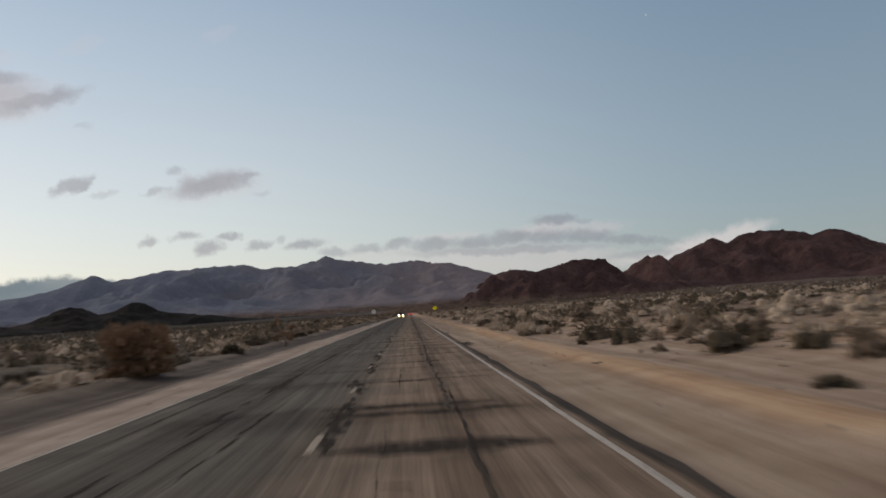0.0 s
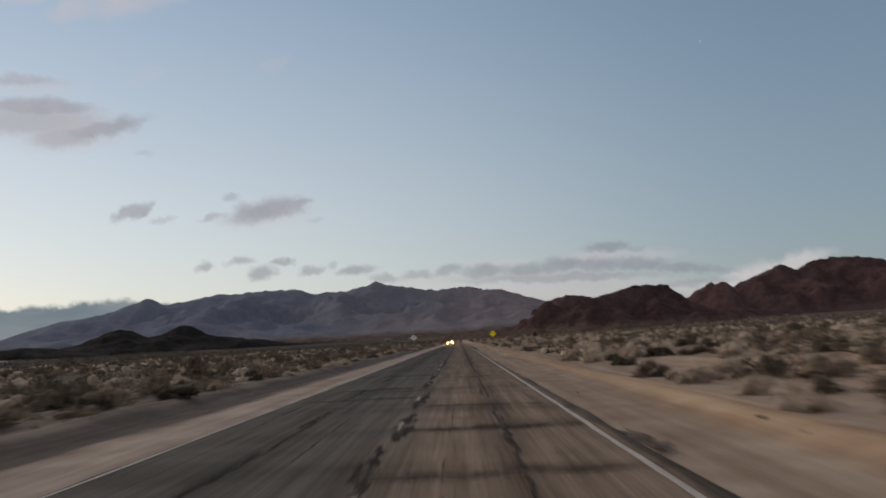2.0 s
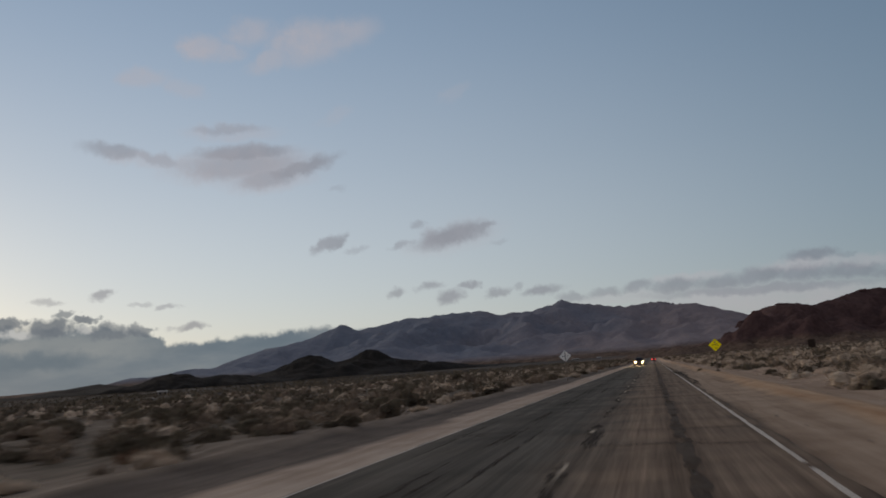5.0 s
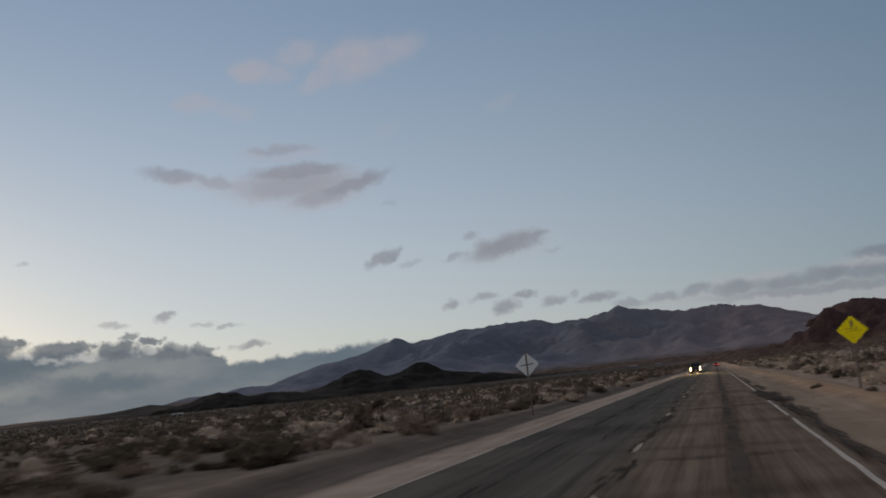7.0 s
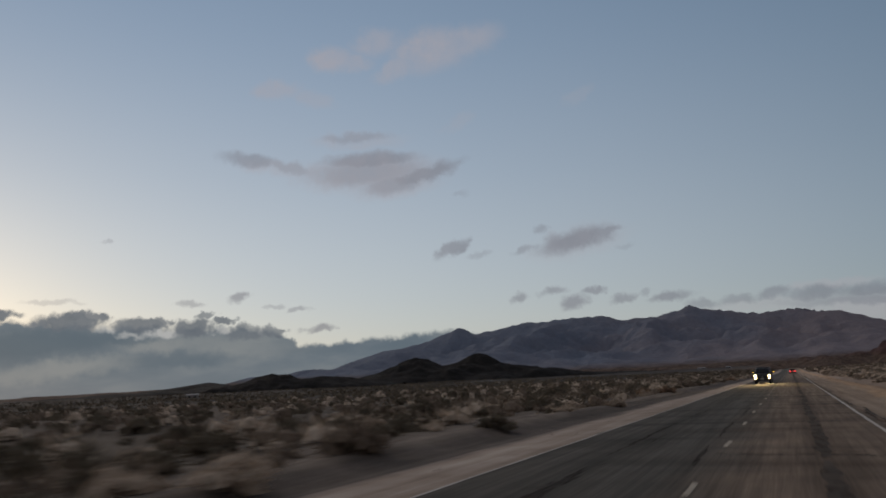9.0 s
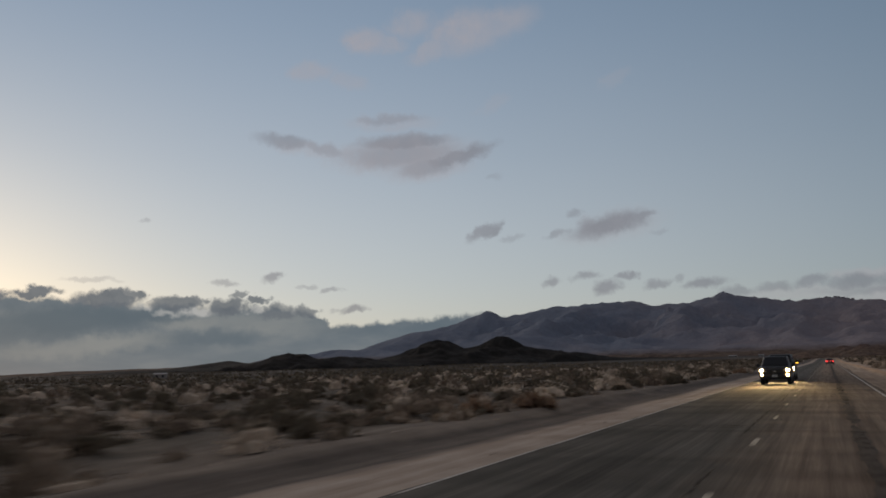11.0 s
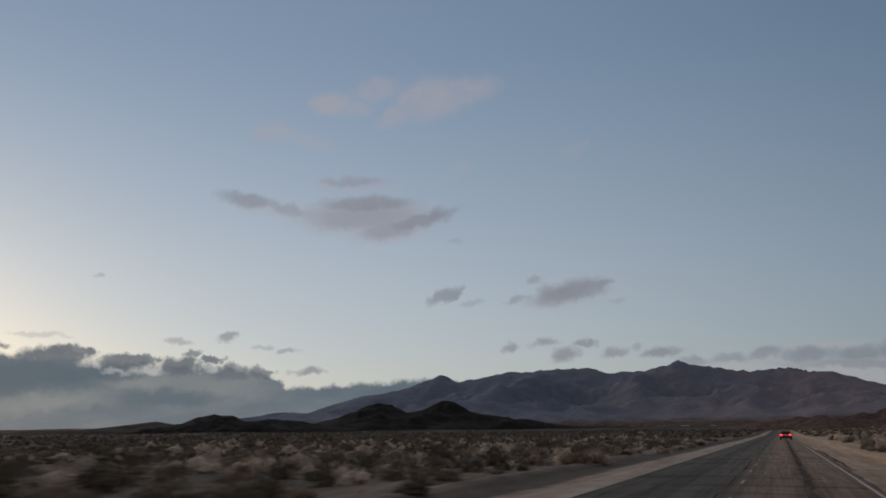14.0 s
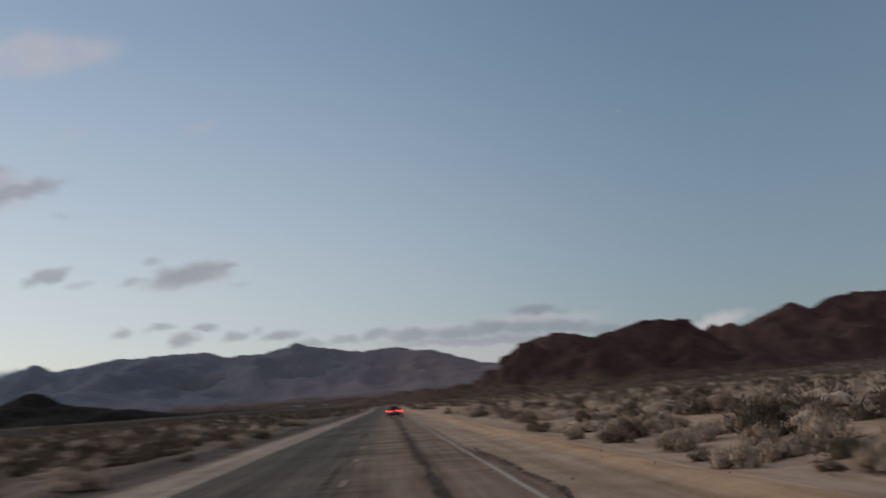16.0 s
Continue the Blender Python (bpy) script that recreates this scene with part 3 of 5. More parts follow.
# ---------------------------------------------------------------- mountains: a crest through its summits, flanks cut by gullies
def mountain(name, crest, reach, cell, rough, grain, mat, label, seed, foot=1.25, craggy=0.0):
    crest = np.array(crest, float)
    crest[:, 2] -= far_rise(crest[:, 0], crest[:, 1])
    xs = steps((crest[:, 0].min() - reach, crest[:, 0].max() + reach, cell))
    ys = steps((crest[:, 1].min() - reach * 1.1, crest[:, 1].max() + reach * 0.8, cell))
    X, Y = np.meshgrid(xs, ys)
    H, D = np.zeros_like(X), np.full_like(X, 1e9)
    for (x0, y0, z0), (x1, y1, z1) in zip(crest[:-1], crest[1:]):
        ux, uy = x1 - x0, y1 - y0
        s = np.clip(((X - x0) * ux + (Y - y0) * uy) / (ux * ux + uy * uy), 0, 1)
        d = np.hypot(X - x0 - s * ux, Y - y0 - s * uy)
        D = np.minimum(D, d)
    W, near_d = np.zeros_like(X), np.full_like(X, 1e9)
    sway = reach * 0.22 * smooth01(D / (0.45 * reach))
    wx = X + sway * fractal(X / (reach * 0.4), Y / (reach * 0.4), seed + 50, 4)
    wy = Y + sway * fractal(X / (reach * 0.4), Y / (reach * 0.4), seed + 70, 4)
    for (x0, y0, z0), (x1, y1, z1) in zip(crest[:-1], crest[1:]):
        ux, uy = x1 - x0, y1 - y0
        s = np.clip(((wx - x0) * ux + (wy - y0) * uy) / (ux * ux + uy * uy), 0, 1)
        d = np.hypot(wx - x0 - s * ux, wy - y0 - s * uy)
        w = 1.0 / (d / reach + 0.012) ** 5
        H, W, near_d = H + w * (z0 + (z1 - z0) * s), W + w, np.minimum(near_d, d)
    H = H / W * np.clip(1 - near_d / reach, 0, 1) ** foot
    carve = smooth01(D / (0.30 * reach))
    gully = np.clip(0.75 - ridged(X / grain, Y / grain, seed) * 0.5, 0, 1.6)
    H = H * (1 - np.clip(rough * carve * gully, 0, 0.8))
    H = H * (1 + craggy * ridged(X / (cell * 3), Y / (cell * 3), seed + 9, 3))
    base = far_rise(X, Y)
    Z = base + H - 2.2 * (1 - smooth01(H / 5.0))        # the foot slides under the plain
    n, k = len(xs), len(ys)
    ii = np.arange(n * k).reshape(k, n)
    q = np.stack([ii[:-1, :-1], ii[:-1, 1:], ii[1:, 1:], ii[1:, :-1]], -1).reshape(-1, 4)
    used = (H.reshape(-1)[q] > 0.05).any(1)
    q = q[used]
    keep = np.unique(q)
    remap = np.zeros(n * k, int)
    remap[keep] = np.arange(len(keep))
    V = np.stack([X, Y, Z], -1).reshape(-1, 3)[keep]
    ob = mesh_ob(name, V.tolist(), remap[q].tolist(), mat, True)
    return tagged(ob, label, "mountain")


def bearing(az, el, dist, y0):
    """A summit seen from the road at y0: degrees right of the road, degrees up, metres away."""
    x, y = dist * math.sin(radians(az)), y0 + dist * math.cos(radians(az))
    return x, y, dist * math.tan(radians(el)) + EYE


FAR_SUMMITS = [(-36.0, 0.02), (-34.6, 0.12), (-33.1, 0.7), (-31.0, 1.38), (-28.7, 2.05), (-27.1, 2.5), (-25.5, 2.72), (-23.9, 3.1), (-21.75, 3.85), (-20.6, 3.38), (-19.0, 3.7), (-17.4, 3.92), (-15.8, 4.02),
               (-13.4, 4.18), (-11.8, 4.14), (-10.5, 3.8), (-8.4, 3.9), (-6.8, 4.18), (-5.92, 4.5), (-5.15, 4.2), (-3.5, 4.02), (-2.1, 3.72), (-0.7, 3.73), (0.78, 3.78), (2.1, 3.55),
               (3.1, 3.5), (4.3, 3.15), (5.3, 2.82), (6.6, 2.42), (8.5, 2.2), (11.0, 2.0)]
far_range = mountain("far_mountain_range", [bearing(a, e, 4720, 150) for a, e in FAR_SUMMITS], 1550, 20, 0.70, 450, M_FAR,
         "granite mountain range on the horizon with blue-grey haze painted into its colour", 3, 1.1, 0.022)
KNOB_SUMMITS = [(-52.5, 0.1, 1900), (-48.4, 0.36, 1850), (-46.5, 0.35, 1820), (-44.2, 0.6, 1800), (-41.8, 0.9, 1770), (-40.5, 0.62, 1650)]
mountain("far_dark_ridge", [bearing(a, e, d, 310) for a, e, d in KNOB_SUMMITS], 230, 8, 0.35, 90, M_KNOB, "long low black volcanic ridge", 13, 1.0)
mountain("dark_butte", [bearing(a, e, d, 310) for a, e, d in [(-40.4, 0.55, 1400), (-39.0, 1.12, 1350), (-37.85, 1.33, 1335), (-36.7, 1.22, 1330), (-35.9, 0.8, 1340), (-34.4, 1.02, 1360), (-32.5, 0.9, 1400), (-31.0, 0.6, 1440)]],
         95, 4, 0.35, 50, M_KNOB, "small flat-topped black volcanic butte", 17, 0.8, 0.05)
mountain("dark_hill", [bearing(a, e, d, 310) for a, e, d in [(-31.0, 0.6, 1560), (-29.8, 1.04, 1580), (-27.9, 1.78, 1600), (-26.9, 2.04, 1605), (-25.9, 1.88, 1605), (-24.9, 1.36, 1600), (-23.9, 1.54, 1598), (-22.65, 2.1, 1594),
         (-22.05, 2.18, 1592), (-21.5, 2.02, 1590), (-20.3, 1.37, 1600), (-17.5, 0.85, 1650), (-16.5, 0.45, 1680), (-13.6, 0.45, 1900), (-11.0, 0.3, 2000)]],
         190, 5, 0.45, 70, M_KNOB, "twin-peaked dark volcanic hill", 19, 0.95, 0.04)
bluff = mountain("red_bluff", [(80, 968, 12), (85, 966, 22), (92, 965, 32), (105, 970, 41), (124, 945, 45), (142, 955, 44), (160, 975, 42), (185, 990, 48), (216, 1015, 56), (237, 1025, 56.5), (256, 1030, 56), (270, 1032, 48), (286, 1036, 36), (320, 1060, 24)],
         120, 2.4, 0.66, 30, M_BLUFF, "red-brown rocky bluff with steep gullied face", 29, 1.35, 0.02)
mountain("red_mountain", [(330, 1500, 20), (400, 1510, 45), (435, 1512, 62), (460, 1510, 70), (490, 1490, 38), (518, 1438, 84), (540, 1424, 93), (558, 1415, 102), (582, 1408, 91), (606, 1405, 103), (641, 1389, 109), (683, 1370, 105), (714, 1353, 93),
         (742, 1351, 101), (753, 1332, 97), (800, 1290, 66), (870, 1240, 60), (960, 1180, 48), (1080, 1100, 20)],
         330, 5.5, 0.66, 76, M_BLUFF, "jagged red-brown desert mountain", 37, 1.25, 0.02)

def rock_spires(owner, rows, mat, name):
    """Weathered pinnacles standing on a crest: place, foot, height and girth."""
    r = random.Random(41)
    for x, y, z, high, girth in rows:
        bm = bmesh.new()
        last = None
        for k, (u, w) in enumerate(((-0.6, 1.3), (0.0, 1.0), (0.5, 0.9), (0.85, 0.7), (1.0, 0.45))):
            ring_ = [bm.verts.new((x + math.cos(a * 1.047) * girth * w * r.uniform(0.75, 1.2) + u * girth * 0.15, y + math.sin(a * 1.047) * girth * w * r.uniform(0.75, 1.2), z + high * (u + r.uniform(-0.06, 0.06)))) for a in range(6)]
            if last:
                for a in range(6):
                    bm.faces.new((last[a], last[(a + 1) % 6], ring_[(a + 1) % 6], ring_[a]))
            last = ring_
        bm.faces.new(last)
        part(name, bm, mat, owner)


crag = random.Random(5)
crags = []
for a, e, up in ((-2.15, 3.70, 0.03), (-1.93, 3.72, 0.05), (-0.45, 3.71, 0.04), (-0.2, 3.71, 0.08), (0.0, 3.72, 0.05), (0.27, 3.74, 0.09), (0.45, 3.75, 0.05), (0.75, 3.76, 0.07), (0.9, 3.74, 0.06), (1.2, 3.68, 0.08), (1.4, 3.63, 0.06), (1.75, 3.58, 0.06), (2.2, 3.52, 0.04), (-5.93, 4.46, 0.07)):
    x, y, z = bearing(a, e, 4715, 150)
    crags.append((x, y, z - 10, 4720 * math.radians(up + 0.04) + 10, crag.uniform(11, 19)))
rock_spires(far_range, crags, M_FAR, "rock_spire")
rock_spires(bluff, [(x, y, z - 3.0, 4.2, crag.uniform(4, 7)) for x, y, z in ((91, 965, 31), (105, 970, 40), (115, 957, 42), (124, 945, 44), (142, 955, 43), (216, 1015, 55), (256, 1030, 55))], M_BLUFF, "rock_outcrop")

# ---------------------------------------------------------------- the road
road_y = steps((-70, 560, 1.5), (560, 1400, 12))
road_x = np.array([ROAD_L, ROAD_L + 0.12, -4.6, -3.1, CENTRE, 0.6, 1.8, ROAD_R - 0.12, ROAD_R])
road_crown = np.array([-0.045, -0.012, 0.0, 0.012, 0.022, 0.012, 0.002, -0.012, -0.045])

RX, RY = np.meshgrid(road_x, road_y)
ragged = 0.10 * fractal(RY * 0.9, RY * 0 + 3.3, 5, 4)
RX = RX + np.where((RX == ROAD_L) | (RX == ROAD_R), ragged, 0) - np.where(RX > ROAD_R - 0.2, 0.16 * smooth01((RY - 65.0) / 25.0), 0)
RZ = np.interp(RX, road_x, road_crown) + far_rise(RX * 0 + CENTRE, RY)
top = np.stack([RX, RY, RZ], -1)
low = top[:, [0, -1]] - np.array([0, 0, 0.25])
nr, nc = len(road_y), len(road_x)
verts = np.concatenate([top.reshape(-1, 3), low.reshape(-1, 3)])
ii = np.arange(nr * nc).reshape(nr, nc)
jj = nr * nc + np.arange(nr * 2).reshape(nr, 2)
faces = np.concatenate([
    np.stack([ii[:-1, :-1], ii[:-1, 1:], ii[1:, 1:], ii[1:, :-1]], -1).reshape(-1, 4),
    np.stack([jj[:-1, 0], ii[:-1, 0], ii[1:, 0], jj[1:, 0]], -1), np.stack([ii[:-1, -1], jj[:-1, 1], jj[1:, 1], ii[1:, -1]], -1)])
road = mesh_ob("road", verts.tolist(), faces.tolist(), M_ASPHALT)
tagged(road, "worn grey-brown two-lane asphalt road with cracked surface", "road", kind="structure")

# ---------------------------------------------------------------- paint and tar on the road
def paint_material(name, colour):
    m, nt, b = material(name)
    pos = place(nt)
    worn = noise_tex(nt, pos, 7.0, 5.0, 0.7)
    dirt = noise_tex(nt, place(nt, (3.0, 0.5, 1)), 1.0, 4.0, 0.6)
    c = ramp(nt, worn, [(0.36, (0.14, 0.118, 0.10)), (0.46, tuple(v * 0.8 for v in colour)), (0.7, colour)])
    c = mixc(nt, 0.6, c, ramp(nt, dirt, [(0.3, 0.3), (0.7, 0.62)]), "SOFT_LIGHT")
    link(nt, c, b.inputs["Base Color"])
    b.inputs["Roughness"].default_value = 0.7
    return m


M_WHITE_LINE = paint_material("worn_white_road_paint", (0.62, 0.55, 0.46))
M_DULL_LINE = paint_material("dull_white_road_paint", (0.60, 0.53, 0.46))
M_YELLOW_LINE = paint_material("faded_yellow_road_paint", (0.46, 0.375, 0.26))
def ragged_tar(name, colour, scale, cut, along=1.0):
    """Tar and dirt that thins out to nothing in frayed spots."""
    m, nt, b = material(name)
    pos = place(nt)
    grain = place(nt, (1.0, along, 1.0))
    n1 = noise_tex(nt, grain, scale, 5.0, 0.7)
    n2 = noise_tex(nt, grain, scale * 0.25, 3.0, 0.6)
    link(nt, ramp(nt, n2, [(0.3, tuple(v * 0.7 for v in colour)), (0.7, tuple(v * 1.3 for v in colour))]), b.inputs["Base Color"])
    b.inputs["Roughness"].default_value = 0.95
    b.inputs["Specular IOR Level"].default_value = 0.08
    f = calc(nt, "ADD", calc(nt, "MULTIPLY", n1, 0.6), calc(nt, "MULTIPLY", n2, 0.4))
    link(nt, ramp(nt, f, [(cut - 0.05, 0.0), (cut + 0.06, 0.92)]), b.inputs["Alpha"])
    return m


M_TAR = ragged_tar("tar_crack_seal", (0.040, 0.032, 0.026), 8.0, 0.48, 0.18)
M_STAIN = ragged_tar("dark_patch_on_asphalt", (0.050, 0.039, 0.031), 4.0, 0.47)
M_PATCH = ragged_tar("dark_dirt_edge", (0.055, 0.043, 0.034), 3.0, 0.46)
rng = random.Random(7)


def on_road(x, y):
    return float(np.interp(x, road_x, road_crown)) + float(far_rise(np.array([CENTRE]), np.array([float(y)]))[0])


def ribbon(name, path, widths, mat, parent, lift=0.004, along=True):
    """A thin strip with a raised middle, along a path of (x, y)."""
    verts, faces = [], []
    for i, ((x, y), w) in enumerate(zip(path, widths)):
        x0, y0 = path[max(0, i - 1)]
        x1, y1 = path[min(len(path) - 1, i + 1)]
        d = math.hypot(x1 - x0, y1 - y0) or 1
        sx, sy = -(y1 - y0) / d, (x1 - x0) / d
        for s, up in ((-0.5, 0), (0, 0.003), (0.5, 0)):
            px, py = x + sx * s * w, y + sy * s * w
            z = on_road(px, py) if ROAD_L < px < ROAD_R else max(ground_z(px, py), -0.05)
            verts.append((px, py, z + lift + up))
        if i:
            k = 3 * i
            faces += [(k - 3, k - 2, k + 1, k), (k - 2, k - 1, k + 2, k + 1)]
    ob = mesh_ob(name, verts, faces, mat)
    ob.parent = parent
    return ob


def line_run(name, x, y0, y1, width, mat, step=1.0):
    n = max(2, int((y1 - y0) / step))
    path = [(x + rng.uniform(-0.012, 0.012), y0 + (y1 - y0) * i / (n - 1)) for i in range(n)]
    return ribbon(name, path, [width * rng.uniform(0.82, 1.1) for _ in path], mat, road, 0.005)


# edge lines, broken where the edge has crumbled
for x, breaks, width in ((EDGE_L, [(-60, 96), (96.6, 181), (182, 262), (262.5, 331), (331.6, 520)], 0.088), (EDGE_R, [(-60, 44), (44.4, 127), (127.6, 184), (185.2, 191), (191.6, 194.2), (204.6, 288), (288.5, 520)], 0.10)):
    for a, b_ in breaks:
        line_run("edge_line", x, a, b_, width, M_WHITE_LINE if x > 0 else M_DULL_LINE)
    line_run("edge_line", x, 521, 1100, width, M_WHITE_LINE, 6.0)
dashes = [2.4 + 7.3 * i for i in range(-6, 25)] + [189.0 + 7.3 * i for i in range(0, 13)] + [283.5 + 7.3 * i for i in range(0, 11)] + [363.3 + 7.3 * i for i in range(0, 60)]
for y in dashes:
    line_run("centre_dash", CENTRE + rng.uniform(-0.02, 0.02), y, y + rng.uniform(1.35, 1.75), 0.105, M_YELLOW_LINE, 0.3)


# sealed cracks
def wander(a, b_, n, amount, seed):
    out = []
    for i in range(n):
        s = i / (n - 1)
        k = amount * float(fractal(np.array([s * n * 0.5]), np.array([seed * 1.7]), seed, 3)[0])
        dx_, dy_ = b_[0] - a[0], b_[1] - a[1]
        d = math.hypot(dx_, dy_)
        out.append((a[0] + dx_ * s - dy_ / d * k, a[1] + dy_ * s + dx_ / d * k))
    return out


def crack(a, b_, width, seed, amount=0.10, mat=None):
    n = max(5, int(math.hypot(b_[0] - a[0], b_[1] - a[1]) / 0.22))
    n = min(n, 60)
    path = [(min(max(x, ROAD_L + 0.15), ROAD_R - 0.1), y) for x, y in wander(a, b_, n, amount, seed)]
    ends = [min(1.0, 0.25 + 3.0 * min(i, n - 1 - i) / n) for i in range(n)]
    ribbon("crack_seal", path, [width * e * rng.uniform(0.45, 1.45) for e in ends], mat or M_TAR, road, 0.006)


seed = 100
cross = [9.7, 12.9, 14.1, 19.1, 26.3, 30.4, 36.0, 41.5, 46.0, 48.0, 50.8, 55.6, 60.5, 66.0, 69.5, 74.0, 80.5, 84.0, 91.8, 96.6, 101.4, 109.0, 118.0, 131.0, 142.0, 150.0, 163.0, 176.0, 191.9, 196.9, 208.5, 224.0, 243.0, 262.0, 274.0, 291.0, 310.0, 333.0, 352.0]
for y in cross:                                         # across the lanes
    seed += 1
    wide = 0.75 if y < 12 else rng.uniform(0.25, 0.7) if y < 120 else rng.uniform(0.1, 0.25)
    kind_ = rng.random()
    x0, x1 = (-1.2, 2.3) if kind_ < 0.45 else (-0.9, 1.4) if kind_ < 0.6 else (-5.0, 2.3) if kind_ < 0.8 else (-4.6, -0.9)
    if y < 60:
        x0, x1 = -1.1 + rng.uniform(-0.4, 0.3), rng.uniform(1.6, 2.3)
    crack((x0, y + rng.uniform(-0.2, 0.2)), (x1, y + rng.uniform(-0.6, 0.6)), wide, seed, 0.16, M_STAIN)
    crack((x0, y + rng.uniform(-0.2, 0.2)), (x1 - rng.uniform(0, 1.2), y + rng.uniform(-0.4, 0.4)), wide * 0.3, seed + 300, 0.16)
    if y < 110 and rng.random() < 0.3:
        crack((rng.uniform(-4.9, -4.0), y + rng.uniform(-2, 2)), (rng.uniform(-2.6, -1.4), y + rng.uniform(-2, 2)), 0.09, seed + 500, 0.2)
y = -4.0
while y < 210:                                          # along the centre joint, with short side branches
    seed += 1
    length = rng.uniform(2.0, 6.5)
    crack((CENTRE + rng.uniform(-0.12, 0.2), y), (CENTRE + rng.uniform(-0.12, 0.2), y + length), rng.uniform(0.16, 0.40), seed, 0.05)
    if rng.random() < 0.45:
        s = rng.choice((-1, 1))
        crack((CENTRE + 0.05, y + length * 0.6), (CENTRE + s * rng.uniform(0.4, 0.9), y + length * 0.6 + rng.uniform(-1, 1)), 0.10, seed + 700, 0.12)
    y += length + rng.uniform(0.3, 3.0)
for x, a, b_, wide, gap in ((0.74, -4, 90, 0.11, 6.0), (-3.25, 2, 240, 0.18, 4.0), (-3.0, 5, 240, 0.07, 6.0), (-2.35, 8, 230, 0.08, 30.0), (-4.35, 12, 215, 0.08, 28.0), (-0.2, 4, 60, 0.04, 9.0), (-1.45, 196, 420, 0.09, 5.0)):
    y = float(a)
    while y < b_:                                       # along wheel paths
        seed += 1
        length = rng.uniform(4, 11)
        xa = x + rng.uniform(-0.10, 0.10)
        crack((xa, y), (xa + rng.uniform(-0.06, 0.06), y + length), wide * rng.uniform(0.5, 1.3), seed, 0.03)
        if rng.random() < 0.35:
            crack((xa, y + length * 0.5), (xa + rng.choice((-1, 1)) * rng.uniform(0.3, 0.8), y + length * 0.5 + rng.uniform(-0.5, 0.5)), 0.12, seed + 900, 0.10, M_STAIN)
        y += length + rng.uniform(0.5, gap)
M_OIL = ragged_tar("dark_oil_strip", (0.085, 0.067, 0.053), 2.2, 0.42)
y = -6.0
while y < 470:                                          # the dark strip between the wheel paths of the own lane
    seed += 1
    length = rng.uniform(9, 16)
    path = wander((0.76 + rng.uniform(-0.05, 0.05), y), (0.76 + rng.uniform(-0.05, 0.05), y + length), 40, 0.05, seed)
    wide = 0.08 if y < 85 else 0.26
    ribbon("oil_strip", path, [wide * min(1, 0.3 + 6 * min(i, 39 - i) / 40) * rng.uniform(0.7, 1.3) for i in range(40)], M_OIL, road, 0.009)
    y += length + (rng.uniform(0.5, 3.0) if y < 85 else rng.uniform(-0.5, 0.6))
# crumbled dark edge on the right of the road
for y0, y1, x, wide in ((160, 186, 2.78, 0.3), (183, 197, 2.78, 0.4), (193.6, 204.8, 2.62, 1.05), (194.0, 198.0, 2.95, 0.9), (199.0, 203.0, 2.8, 0.8), (187.0, 190.5, 2.9, 0.5), (207, 217, 2.85, 0.35), (220, 244, 2.78, 0.3), (37, 41, 2.9, 0.4), (57, 60, 2.85, 0.35), (360, 400, 2.78, 0.22)):
    seed += 1
    path = wander((x, y0), (x, y1), 24, 0.16, seed)
    ribbon("edge_dirt", path, [wide * min(1, 0.2 + 4 * min(i, 23 - i) / 24) * rng.uniform(0.5, 1.3) for i in range(24)], M_PATCH, ground, 0.012)

# ---------------------------------------------------------------- road signs
M_SIGN_YELLOW = plain("yellow_prismatic_sheeting", (1.0, 0.78, 0.01), 0.28, 0.9, 0.02, 3.0)
M_SIGN_BLACK = plain("black_sign_print", (0.16, 0.10, 0.01), 0.5, 0, 0.1, 6.0)
M_SIGN_BACK = plain("weathered_bare_aluminium", (0.93, 0.87, 0.80), 0.5, 0.75, 0.06, 4.0)
M_POST = plain("weathered_wood_post", (0.22, 0.165, 0.125), 0.85, 0, 0.3, 9.0)
M_POST_DARK = plain("dark_brown_post", (0.045, 0.032, 0.025), 0.9, 0, 0.3, 9.0, 0, 0.1)
M_BRACKET = plain("rusted_steel_bracket", (0.05, 0.042, 0.038), 0.6, 0.6, 0.3, 12.0)


def diamond(bm, side, thick, y, radius=0.07, inset=0.0):
    """A rounded square standing on its corner, facing along y."""
    h = side / 2 - inset
    outline = []
    for cx, cz, a0 in ((h, h, 0), (-h, h, 90), (-h, -h, 180), (h, -h, 270)):
        for k in range(5):
            a = radians(a0 + 22.5 * k)
            outline.append((cx - math.copysign(radius, cx) + radius * math.cos(a), cz - math.copysign(radius, cz) + radius * math.sin(a)))
    c = math.cos(radians(45))
    outline = [((x - z) * c, (x + z) * c) for x, z in outline]
    front = [bm.verts.new((x, y, z)) for x, z in outline]
    back = [bm.verts.new((x, y + thick, z)) for x, z in outline]
    bm.faces.new(front)
    bm.faces.new(back[::-1])
    for i in range(len(front)):
        j = (i + 1) % len(front)
        bm.faces.new((front[j], front[i], back[i], back[j]))
    return front


def sign_base(name, x, y, lean):
    e = new(name)
    e.empty_display_size = 0.2
    e.matrix_world = pose(x, y, ground_z(x, y) - 0.05, 0, lean, 0)
    return e


